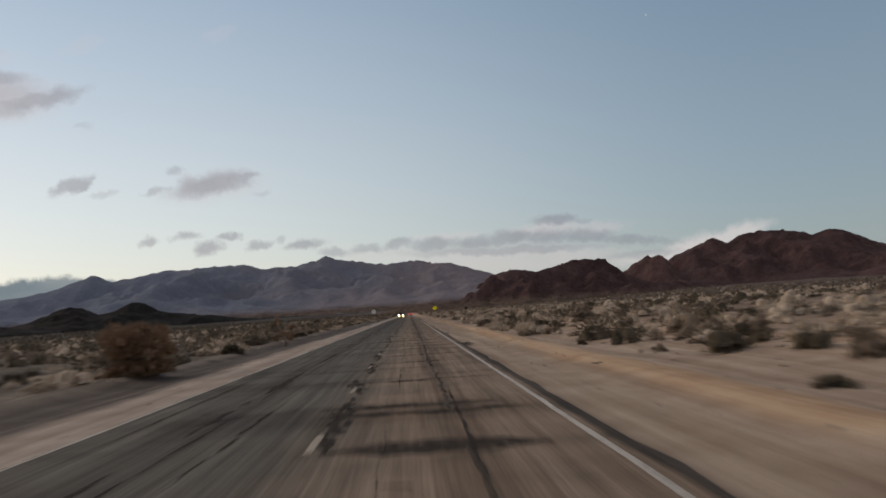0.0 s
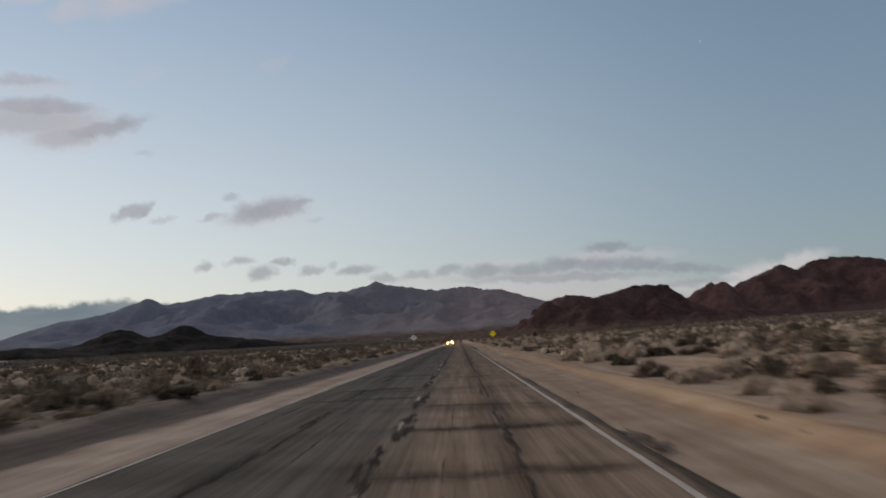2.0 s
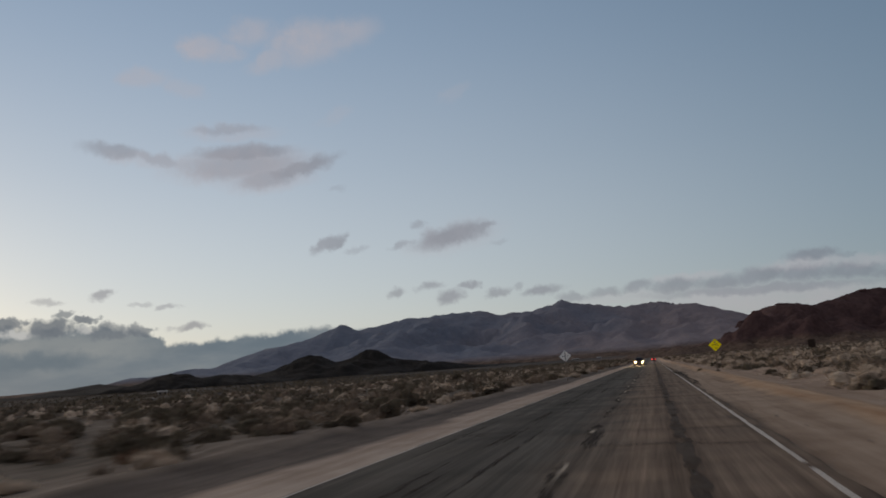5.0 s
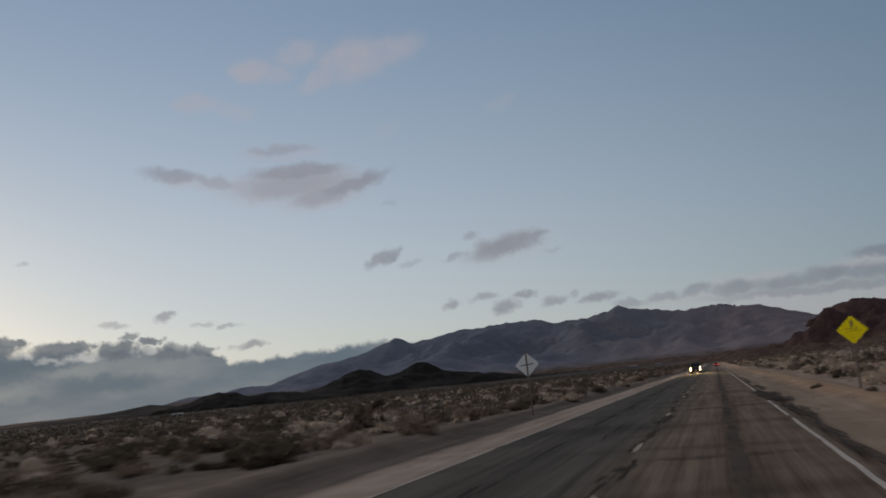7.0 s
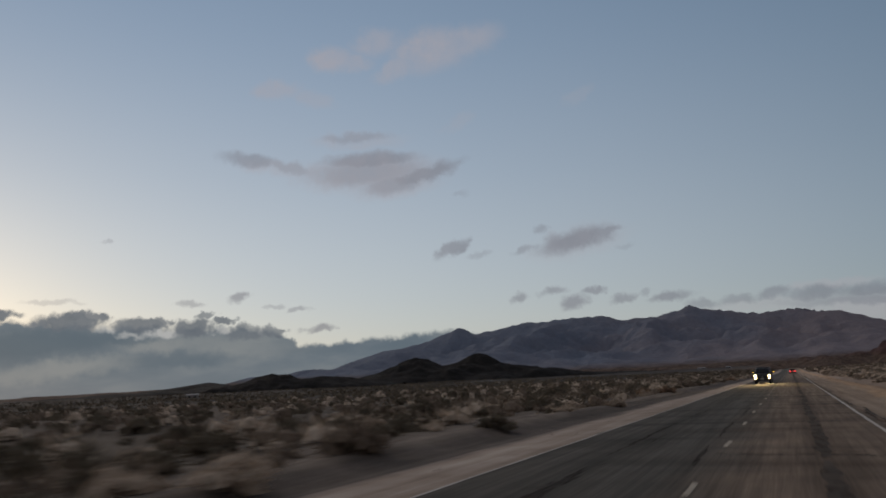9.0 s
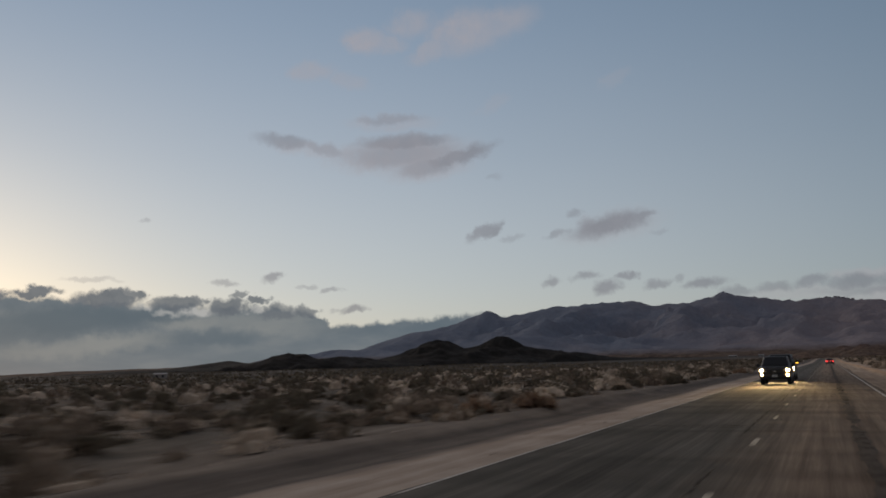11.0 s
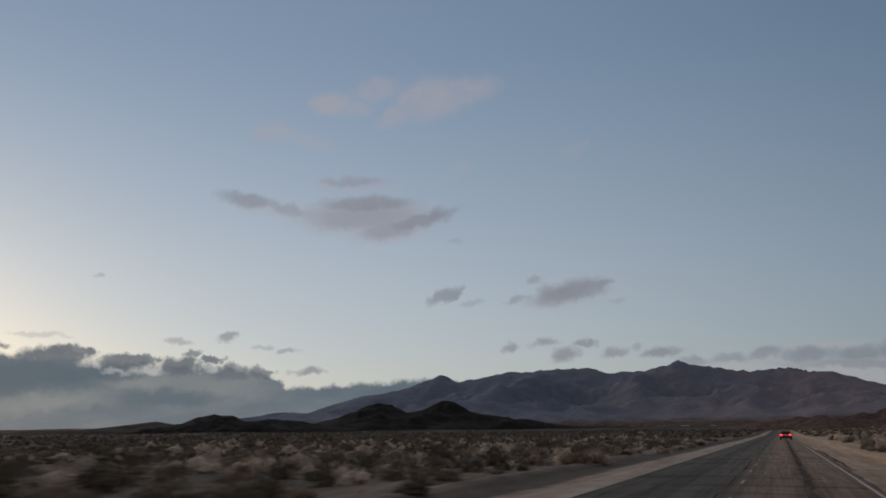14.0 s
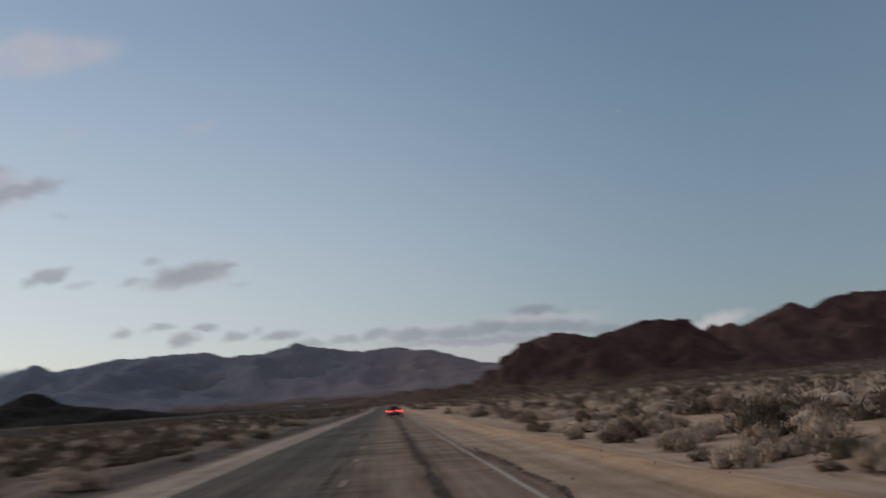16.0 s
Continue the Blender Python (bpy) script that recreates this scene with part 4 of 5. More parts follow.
warning = sign_base("warning_sign", 6.62, 201.2, 1.5)
mid = 2.47 - ground_z(6.62, 201.2) + 0.05
bm = bmesh.new()
box(bm, -0.05, 0.05, 0.0, 0.10, -0.4, mid + 0.45, 0.008)
part("post", bm, M_POST, warning, "weathered square wooden post")
bm = bmesh.new()
diamond(bm, 0.93, 0.004, -0.006)
plate = part("sign_plate", bm, M_SIGN_YELLOW, warning, "bright yellow reflective diamond plate")
plate.matrix_local = pose(0, 0, mid, -3, 0, 0)
for k, (w, z, h) in enumerate(((0.62, 0.035, 0.035), (0.50, -0.05, 0.03), (0.34, 0.11, 0.028))):
    bm = bmesh.new()
    box(bm, -w / 2, w / 2, -0.0105, -0.007, z, z + h * 0.55)
    part("faded_mark", bm, M_SIGN_BLACK, plate, "faded unreadable dark bar")
for z in (-0.3, 0.3):
    bm = bmesh.new()
    tube(bm, 0.016, 0.012, pose(0, -0.012, z, 90, 0, 0), 8)
    part("bolt", bm, M_BRACKET, plate)
tagged(warning, "yellow diamond warning sign on a leaning wooden post", "road sign")

back = sign_base("warning_sign", -8.75, 202.7, -1.0)
mid = 2.45 - ground_z(-8.75, 202.7) + 0.05
bm = bmesh.new()
box(bm, -0.032, 0.032, -0.08, -0.012, -0.4, mid + 0.62, 0.006)
part("post", bm, M_POST, back, "weathered brown post")
bm = bmesh.new()
diamond(bm, 0.92, 0.004, 0.0)
plate = part("sign_plate", bm, M_SIGN_BACK, back, "bare pale metal back of the plate")
plate.matrix_local = pose(0, 0, mid, -3, 0, 0)
bm = bmesh.new()
box(bm, -0.36, 0.36, -0.011, -0.002, -0.022, 0.022)
part("brace", bm, M_BRACKET, plate, "thin dark horizontal brace").rotation_euler = (0, radians(-4), 0)
tagged(back, "pale back of a diamond road sign on a brown post", "road sign")

marker = sign_base("marker_sign", 13.8, 190.0, 0)
bm = bmesh.new()
box(bm, -0.03, 0.03, 0.0, 0.05, -0.3, 1.9, 0.005)
part("post", bm, M_POST_DARK, marker)
bm = bmesh.new()
box(bm, -0.3, 0.3, -0.012, -0.004, 1.25, 1.95, 0.003)
part("sign_plate", bm, M_POST_DARK, marker, "dark unlit back of a small plate")
tagged(marker, "small dark sign standing among the shrubs", "road sign")


# ---------------------------------------------------------------- far buildings
M_WALL = plain("pale_stucco", (0.24, 0.22, 0.20), 0.85, 0, 0.08, 0.4)
M_ROOF = plain("pale_metal_roof", (0.34, 0.33, 0.32), 0.7, 0.2, 0.1, 0.4)
M_PANE = plain("dark_window", (0.03, 0.035, 0.04), 0.15, 0, 0.1, 1.0)


def building(x, y, length, depth, height, turn, label, doors=3):
    e = new("building")
    e.matrix_world = pose(x, y, ground_z(x, y), 0, 0, turn)
    bm = bmesh.new()
    box(bm, -length / 2, length / 2, -depth / 2, depth / 2, -0.6, height, 0.03)
    part("wall", bm, M_WALL, e)
    bm = bmesh.new()
    r = height + depth * 0.16
    pts = [(-depth / 2 - 0.3, height - 0.05), (0, r), (depth / 2 + 0.3, height - 0.05), (depth / 2 + 0.3, height + 0.1), (0, r + 0.15), (-depth / 2 - 0.3, height + 0.1)]
    rings = [[bm.verts.new((s * (length / 2 + 0.3), p[0], p[1])) for p in pts] for s in (-1, 1)]
    bm.faces.new(rings[0])
    bm.faces.new(rings[1][::-1])
    for i in range(6):
        j = (i + 1) % 6
        bm.faces.new((rings[0][j], rings[0][i], rings[1][i], rings[1][j]))
    part("roof", bm, M_ROOF, e)
    for i in range(doors):
        cx = -length / 2 + length * (i + 0.5) / doors
        bm = bmesh.new()
        box(bm, cx - 0.6, cx + 0.6, -depth / 2 - 0.05, -depth / 2 + 0.05, 1.0, min(2.1, height - 0.4))
        part("window", bm, M_PANE, e)
    return tagged(e, label, "building")


building(-282.6, 535.6, 5.6, 3.0, 2.4, 35, "small white trailer house in the scrub", 2)
for x, y, length, height in ((-150, 1750, 14, 2.6), (-104, 1760, 9, 2.4), (90, 1780, 13, 2.6), (128, 1800, 14, 2.6)):
    building(x, y, length, 6, height, rng.uniform(-8, 8), "long low pale building far off on the plain", 6)

# ---------------------------------------------------------------- desert scrub
def shrub_material(name, dark, pale, spread):
    m, nt, b = material(name)
    info = nt.nodes.new("ShaderNodeObjectInfo").outputs["Random"]
    geo = nt.nodes.new("ShaderNodeNewGeometry")
    patch = noise_tex(nt, geo.outputs["Position"], 0.45, 3.0)
    twigs = noise_tex(nt, geo.outputs["Position"], 9.0, 5.0, 0.75)
    f = calc(nt, "ADD", calc(nt, "MULTIPLY", info, spread), calc(nt, "ADD", calc(nt, "MULTIPLY", geo.outputs["Random Per Island"], 0.30), calc(nt, "MULTIPLY", calc(nt, "SUBTRACT", patch, 0.5), 1.3)))
    c = ramp(nt, f, [(0.0, dark), (0.85, pale)])
    link(nt, mixc(nt, 0.9, c, ramp(nt, twigs, [(0.32, 0.30), (0.68, 0.72)]), "SOFT_LIGHT"), b.inputs["Base Color"])
    b.inputs["Roughness"].default_value = 0.95
    b.inputs["Specular IOR Level"].default_value = 0.1
    bump(nt, b, twigs, 0.6, 0.08)
    return m


M_STRAW = shrub_material("pale_straw_scrub", (0.33, 0.254, 0.186), (0.69, 0.552, 0.414), 0.45)
M_BROWN = shrub_material("dry_brown_scrub", (0.140, 0.105, 0.077), (0.305, 0.232, 0.165), 0.45)
M_OLIVE = shrub_material("dull_olive_scrub", (0.060, 0.048, 0.034), (0.165, 0.132, 0.090), 0.45)
M_RUST = shrub_material("rusty_dry_scrub", (0.175, 0.108, 0.070), (0.38, 0.25, 0.155), 0.45)
M_STEM = plain("dry_grey_stems", (0.20, 0.155, 0.12), 0.9, 0, 0.25, 8.0)
nrng = np.random.default_rng(12)


def puffs(n, size, lumps, thin=1.0, tall=0.8, ring=6, bands=(-0.45, 0.25, 0.85), span=(0.25, 0.60), lump=(0.34, 0.56), heart=0.70):
    """A lumpy mound one metre in radius, feet at z = 0: a twiggy heart in each lump and n small tufts round them. Gives points and triangles."""
    c = nrng.normal(size=(lumps, 3))
    c /= np.linalg.norm(c, axis=1, keepdims=True)
    c[:, 2] = np.abs(c[:, 2])
    c = c * nrng.uniform(span[0], span[1], (lumps, 1)) * (1.0 if lumps > 1 else 0.2)
    lr = nrng.uniform(lump[0], lump[1], lumps) * (1.0 if lumps > 2 else 1.35 if lumps > 1 else 1.7)
    points, tris, at_ = [], [], 0
    for m in range(lumps):
        th = np.arange(ring) * 2 * math.pi / ring + m
        rows = []
        for i, phi in enumerate(bands):
            rr = lr[m] * heart * nrng.uniform(0.86, 1.12, ring)
            w = rr * math.cos(phi)
            rows.append(np.stack([c[m, 0] + w * np.cos(th + 0.5 * i), c[m, 1] + w * np.sin(th + 0.5 * i), np.maximum((c[m, 2] + rr * math.sin(phi)) * tall, -0.03)], 1))
        points += rows + [np.array([[c[m, 0], c[m, 1], (c[m, 2] + lr[m] * heart) * tall]])]
        k = np.arange(ring)
        j = (k + 1) % ring
        for i in range(len(bands) - 1):
            lo_, hi_ = at_ + i * ring, at_ + (i + 1) * ring
            tris += [np.stack([lo_ + k, lo_ + j, hi_ + j], 1), np.stack([lo_ + k, hi_ + j, hi_ + k], 1)]
        top_ = at_ + (len(bands) - 1) * ring
        tris.append(np.stack([top_ + k, top_ + j, np.full(ring, top_ + ring)], 1))
        at_ += len(bands) * ring + 1
    k = nrng.integers(0, lumps, n)
    d = nrng.normal(size=(n, 3))
    d[:, 2] = d[:, 2] * 0.8 + 0.25
    d /= np.linalg.norm(d, axis=1, keepdims=True)
    p = c[k] + d * (lr[k] * nrng.uniform(0.62, 1.02, n))[:, None]
    p[:, 2] = np.abs(p[:, 2]) * tall
    out = d + p * 0.5 + nrng.normal(size=(n, 3)) * 0.35 + np.array([0, 0, 0.2])
    out /= np.linalg.norm(out, axis=1, keepdims=True)
    side = np.cross(out, nrng.normal(size=(n, 3)))
    side /= np.linalg.norm(side, axis=1, keepdims=True)
    s = size * nrng.uniform(0.5, 1.4, (n, 1))
    a = p - side * s * 0.5 * thin
    b_ = p + side * s * 0.5 * thin
    e = p + out * s * nrng.uniform(0.7, 1.3, (n, 1))
    for v in (a, b_, e):
        v[:, 2] = np.maximum(v[:, 2], -0.03)
    points.append(np.stack([a, b_, e], 1).reshape(-1, 3))
    tris.append(at_ + np.arange(3 * n).reshape(-1, 3))
    return np.concatenate(points), np.concatenate(tris)


def joined(shapes):
    verts, tris, k = [], [], 0
    for v, f in shapes:
        verts.append(v)
        tris.append(f + k)
        k += len(v)
    return np.concatenate(verts), np.concatenate(tris)


def tri_mesh(name, shape, mat):
    verts, tris = shape
    me = bpy.data.meshes.new(name)
    me.vertices.add(len(verts))
    me.vertices.foreach_set("co", verts.astype(np.float32).ravel())
    me.loops.add(tris.size)
    me.loops.foreach_set("vertex_index", tris.astype(np.int32).ravel())
    me.polygons.add(len(tris))
    me.polygons.foreach_set("loop_start", np.arange(0, tris.size, 3, dtype=np.int32))
    me.polygons.foreach_set("loop_total", np.full(len(tris), 3, np.int32))
    me.polygons.foreach_set("use_smooth", np.ones(len(tris), dtype=bool))
    me.materials.append(mat)
    me.update(calc_edges=True)
    me.validate()
    return me


def stem_mesh(name, count, reach):
    bm = bmesh.new()
    r = random.Random(count + int(reach * 100))
    for _ in range(count):
        a, up = r.uniform(0, 2 * math.pi), r.uniform(0.35, 1.2)
        tip = Vector((math.cos(a) * math.cos(up), math.sin(a) * math.cos(up), math.sin(up))) * reach * r.uniform(0.6, 1.0)
        mid_ = tip * 0.5 + Vector((r.uniform(-0.1, 0.1), r.uniform(-0.1, 0.1), r.uniform(0, 0.08)))
        last = None
        for p, w in ((Vector((math.cos(a) * 0.05, math.sin(a) * 0.05, -0.05)), 0.022), (mid_, 0.013), (tip, 0.004)):
            ring = [bm.verts.new(p + Vector((math.cos(k * 2.1) * w, math.sin(k * 2.1) * w, 0))) for k in range(3)]
            if last:
                for k in range(3):
                    bm.faces.new((last[k], last[(k + 1) % 3], ring[(k + 1) % 3], ring[k]))
            last = ring
    me = bpy.data.meshes.new(name)
    bm.to_mesh(me)
    bm.free()
    me.materials.append(M_STEM)
    return me


def shrub(kind_, mat, n, size, lumps, thin, tall, label):
    e = new("desert_shrub")
    e.empty_display_size = 0.2
    f = new("foliage", tri_mesh("foliage", puffs(n, size, lumps, thin, tall, 6, (-0.5, 0.2, 0.8), (0.30, 0.74), (0.20, 0.36), 0.72), mat))
    s = new("woody_base", stem_mesh("woody_base", 22, 0.60))
    f.parent = s.parent = e
    tagged(e, label, "shrub", "desert shrubs beside the road")
    return e


SHRUBS = {
    "straw": [shrub("straw", M_STRAW, 1500, 0.16, 20, 0.15, 0.95, "rounded pale straw-coloured shrub on bare sand") for _ in range(3)],
    "brown": [shrub("brown", M_BROWN, 1300, 0.17, 18, 0.14, 0.95, "dry brown twiggy shrub on bare sand") for _ in range(3)],
    "olive": [shrub("olive", M_OLIVE, 1300, 0.16, 18, 0.15, 0.85, "low dark olive shrub on bare sand") for _ in range(2)],
    "rust": [shrub("rust", M_RUST, 1300, 0.17, 18, 0.14, 1.0, "rusty brown dried shrub on bare sand")],
}
placed = []


def plant(kind_, x, y, radius, squash_=1.0):
    proto = rng.choice(SHRUBS[kind_])
    m = pose(x, y, ground_z(x, y) - 0.03 * radius, rng.uniform(-5, 5), rng.uniform(-5, 5), rng.uniform(0, 360))
    o = copy_thing(proto, m)
    o.scale = (radius, radius, radius * squash_)
    placed.append((x, y, radius))
    return o


# shrubs that stand out beside the road: kind, place, radius, height
for row in (("straw", 7.9, 52.4, 1.05, 0.9), ("straw", 10.6, 35.5, 0.9, 0.8), ("brown", 13.4, 30.0, 0.8, 0.9), ("straw", 11.4, 22.3, 0.75, 0.9), ("brown", 10.2, 16.8, 0.7, 1.0), ("olive", 7.4, 13.6, 0.5, 0.6), ("brown", 8.3, 26.0, 0.35, 0.9),
            ("olive", -10.2, 75.1, 1.0, 0.7), ("brown", 9.9, 101.2, 1.2, 0.9), ("straw", 10.8, 96.0, 0.9, 0.9), ("olive", -12.1, 181.8, 1.1, 0.6), ("straw", -9.6, 219.8, 1.15, 0.75), ("brown", -10.2, 225.4, 1.2, 0.8), ("straw", -10.9, 218.2, 0.9, 0.8),
            ("rust", -10.6, 284.1, 1.15, 0.8), ("rust", -12.3, 282.1, 0.9, 1.0), ("olive", -10.3, 317.7, 0.9, 0.5), ("straw", -9.8, 368.7, 1.1, 0.9), ("rust", -10.4, 366.5, 1.0, 1.0), ("olive", -10.6, 387.2, 0.9, 0.5), ("straw", -9.6, 392.7, 0.75, 0.9),
            ("straw", 7.2, 385.0, 0.72, 1.0), ("straw", 8.3, 385.6, 0.6, 1.0), ("straw", 9.0, 385.5, 0.58, 1.0), ("straw", 7.9, 390.2, 0.92, 0.9), ("brown", 7.5, 395.1, 0.75, 0.9), ("straw", 6.9, 398.6, 0.5, 1.0), ("straw", 8.3, 381.6, 0.62, 1.1), ("straw", 9.7, 384.6, 0.6, 1.0),
            ("brown", 7.6, 409.7, 0.9, 0.9), ("straw", 8.5, 403.0, 0.75, 0.9), ("brown", 7.8, 382.3, 0.34, 0.7), ("straw", 10.6, 399.7, 0.85, 0.9), ("straw", 10.7, 393.9, 0.88, 0.9), ("olive", 12.4, 394.0, 0.95, 0.9), ("straw", 12.1, 390.2, 0.85, 1.0), ("brown", 7.3, 387.0, 0.45, 0.7),
            ("straw", 10.6, 387.5, 0.75, 1.0), ("straw", 9.6, 388.9, 0.7, 1.0), ("straw", 11.6, 385.6, 0.8, 1.0), ("straw", 10.3, 382.2, 0.7, 1.0), ("straw", 9.3, 392.0, 0.8, 0.9), ("rust", 11.8, 382.6, 0.8, 0.9),
            ("straw", -9.2, 393.1, 0.85, 0.95), ("olive", -12.6, 413.3, 0.95, 0.7), ("brown", -9.2, 405.3, 0.5, 0.8), ("straw", -9.3, 417.3, 0.75, 0.9), ("brown", -12.4, 398.6, 0.75, 0.8), ("olive", -11.7, 404.6, 0.95, 0.6), ("olive", -9.5, 429.2, 0.9, 0.8),
            ("straw", 7.6, 48.4, 0.85, 1.0), ("brown", 7.0, 46.8, 0.6, 1.0), ("straw", 6.9, 57.2, 0.55, 1.0), ("brown", 8.6, 47.2, 0.72, 0.8), ("straw", 9.0, 43.2, 0.45, 0.8), ("brown", 8.6, 38.1, 0.55, 0.8), ("olive", 7.4, 33.6, 0.28, 0.9), ("straw", 7.4, 71.6, 0.75, 0.9), ("brown", 7.9, 60.5, 0.42, 1.0), ("straw", 6.8, 62.1, 0.72, 0.95), ("straw", 7.3, 65.8, 0.68, 0.95), ("olive", 9.2, 55.6, 1.2, 0.75), ("straw", 8.2, 56.6, 0.8, 0.8), ("brown", 12.6, 48.2, 1.2, 0.55), ("olive", 12.2, 95.0, 1.3, 0.55), ("olive", 14.0, 93.5, 1.2, 0.55),
            ("brown", 7.2, 76.3, 0.85, 0.9), ("olive", 8.6, 88.3, 0.88, 0.8), ("straw", 7.2, 98.6, 0.9, 0.9), ("straw", 8.0, 94.9, 0.95, 0.9), ("brown", 7.2, 72.8, 0.4, 0.9), ("brown", 8.2, 73.9, 0.5, 0.9),
            ("brown", -12.4, 86.8, 0.72, 0.9), ("brown", -10.6, 91.3, 0.55, 0.8), ("olive", -12.3, 82.2, 0.4, 1.0), ("brown", -15.3, 86.4, 0.7, 0.8), ("straw", -15.3, 89.9, 0.75, 0.9), ("olive", -15.4, 100.0, 0.75, 0.8),
            ("straw", -13.6, 310.5, 1.15, 0.9), ("brown", -11.6, 314.0, 1.0, 0.9),
            ("brown", 8.7, 397.0, 0.8, 0.9), ("straw", 9.4, 401.0, 0.8, 0.9), ("brown", 5.0, 203.0, 0.35, 0.8), ("brown", 6.3, 196.5, 0.3, 0.9), ("straw", 8.2, 205.5, 0.8, 0.8), ("brown", 9.4, 198.5, 0.9, 0.8), ("straw", 8.6, 209.0, 0.9, 0.8)):
    plant(*row)
count = 0
while count < 200:
    left = rng.random() < 0.60
    x = -rng.uniform(9.6, 15.0) if left else rng.uniform(8.6, 14.5)
    y = rng.uniform(2, 470)
    if not left and y < 60 and x < 10.5:
        continue
    r = rng.uniform(0.45, 1.05) if left else rng.uniform(0.5, 1.1)
    if any((x - a) ** 2 + (y - b_) ** 2 < ((r + c) * 0.72) ** 2 for a, b_, c in placed):
        continue
    plant(rng.choices(("straw", "brown", "olive", "rust"), (0.34, 0.26, 0.36, 0.04) if left else (0.44, 0.28, 0.25, 0.03))[0], x, y, r, rng.uniform(0.55, 0.85))
    count += 1
for protos in SHRUBS.values():                          # the first of each kind stand among the rest
    for o in protos:
        x, y = rng.choice((-1, 1)) * rng.uniform(16.5, 19), rng.uniform(30, 400)
        o.matrix_world = pose(x, y, ground_z(x, y), 0, 0, rng.uniform(0, 360)) @ Matrix.Diagonal((0.8, 0.8, 0.7, 1))
        placed.append((x, y, 0.8))


# tall dried bushes
def tall_bush(name, x, y, wide, high, mat, n, label, size=0.06, heart=0.78, lumps=30):
    e = new(name)
    e.matrix_world = pose(x, y, ground_z(x, y) - 0.05, 0, 0, 40)
    crown = puffs(n, size, lumps, 0.20, 1.0, 7, (-0.6, 0.0, 0.6, 1.1), (0.35, 0.80), (0.16, 0.32), heart)
    skirt = puffs(n // 2, size, lumps // 2, 0.20, 0.9, 7, (-0.6, 0.0, 0.6, 1.1), (0.3, 0.75), (0.22, 0.38), heart)
    shape = joined([(crown[0] * np.array([wide / 2, wide / 2, high * 0.66]) + np.array([0, 0, high * 0.30]), crown[1]), (skirt[0] * np.array([wide * 0.56, wide * 0.56, high * 0.42]), skirt[1])])
    f = new("crown", tri_mesh("crown", shape, mat))
    s = new("trunk", stem_mesh("trunk", 40, 1.0))
    s.scale = (wide * 0.5, wide * 0.5, high * 0.9)
    f.parent = s.parent = e
    tagged(e, label, "bush")


def twin_yucca(x, y):
    """A low plant with two shaggy heads on leaning stems."""
    e = new("yucca")
    e.matrix_world = pose(x, y, ground_z(x, y) - 0.05, 0, 0, -45)
    for side_, high, lean in ((-1, 1.05, 0.5), (1, 1.3, 0.4)):
        bm = bmesh.new()
        tube(bm, 0.13, high, pose(side_ * lean * 0.5, 0, high * 0.5, 0, side_ * 16), 9, 0.0, 0.10)
        part("stem", bm, M_STEM, e)
        head = puffs(420, 0.34, 7, 0.16, 1.0, 7, (-0.6, 0.0, 0.6, 1.1), (0.2, 0.5), (0.3, 0.5), 0.8)
        f = new("leaf_head", tri_mesh("leaf_head", (head[0] * 0.62 + np.array([side_ * lean, 0, high - 0.1]), head[1]), M_OLIVE))
        f.parent = e
    skirt = puffs(500, 0.14, 9, 0.3, 0.8)
    f = new("skirt", tri_mesh("skirt", (skirt[0] * np.array([1.3, 1.3, 1.1]), skirt[1]), M_BROWN))
    f.parent = e
    tagged(e, "dark yucca with two shaggy heads above the scrub", "yucca")


def forked_bush(x, y):
    """A dried bush of a few leaning branches, each with its own ragged tuft."""
    e = new("forked_bush")
    e.matrix_world = pose(x, y, ground_z(x, y) - 0.05, 0, 0, 0)
    for a, lean, high, wide in ((200, 0.55, 2.05, 0.30), (20, 0.50, 1.65, 0.34), (110, 0.30, 1.25, 0.40), (290, 0.45, 1.05, 0.42), (60, 0.75, 0.80, 0.36), (160, 0.8, 0.75, 0.36)):
        tip = Vector((math.cos(radians(a)) * lean, math.sin(radians(a)) * lean, high))
        bm = bmesh.new()
        tube(bm, 0.035, tip.length, Matrix.Translation(tip * 0.5) @ tip.to_track_quat("Z", "Y").to_matrix().to_4x4(), 7, 0.0, 0.015)
        branch = part("branch", bm, M_STEM, e)
        head = puffs(620, 0.30, 9, 0.10, 1.0, 6, (-0.6, 0.0, 0.6, 1.1), (0.3, 0.8), (0.16, 0.30), 0.4)
        f = new("tuft", tri_mesh("tuft", (head[0] * np.array([wide, wide, wide * 1.7]) + np.array(tip) - np.array([0, 0, wide * 1.1]), head[1]), M_RUST))
        f.parent = branch
    tagged(e, "tall sparse yellow-brown dried bush with forked branches", "bush")


tall_bush("tall_bush", -10.0, 30.2, 3.0, 2.25, M_RUST, 9000, "tall rounded rusty-brown dried bush beside the road", 0.13, 0.45, 40)
forked_bush(-8.9, 58.6)
tall_bush("tall_bush", -15.5, 93.0, 1.6, 2.0, M_BROWN, 1500, "tall sparse brown bush in the scrub")
tall_bush("tall_bush", 13.0, 58.0, 2.6, 1.25, M_BROWN, 2400, "broad dry brown bush on the sand bank")
tall_bush("tall_bush", -20.5, 207.0, 1.8, 2.1, M_BROWN, 1700, "tall sparse brown bush in the scrub")
twin_yucca(-25.5, 221.0)


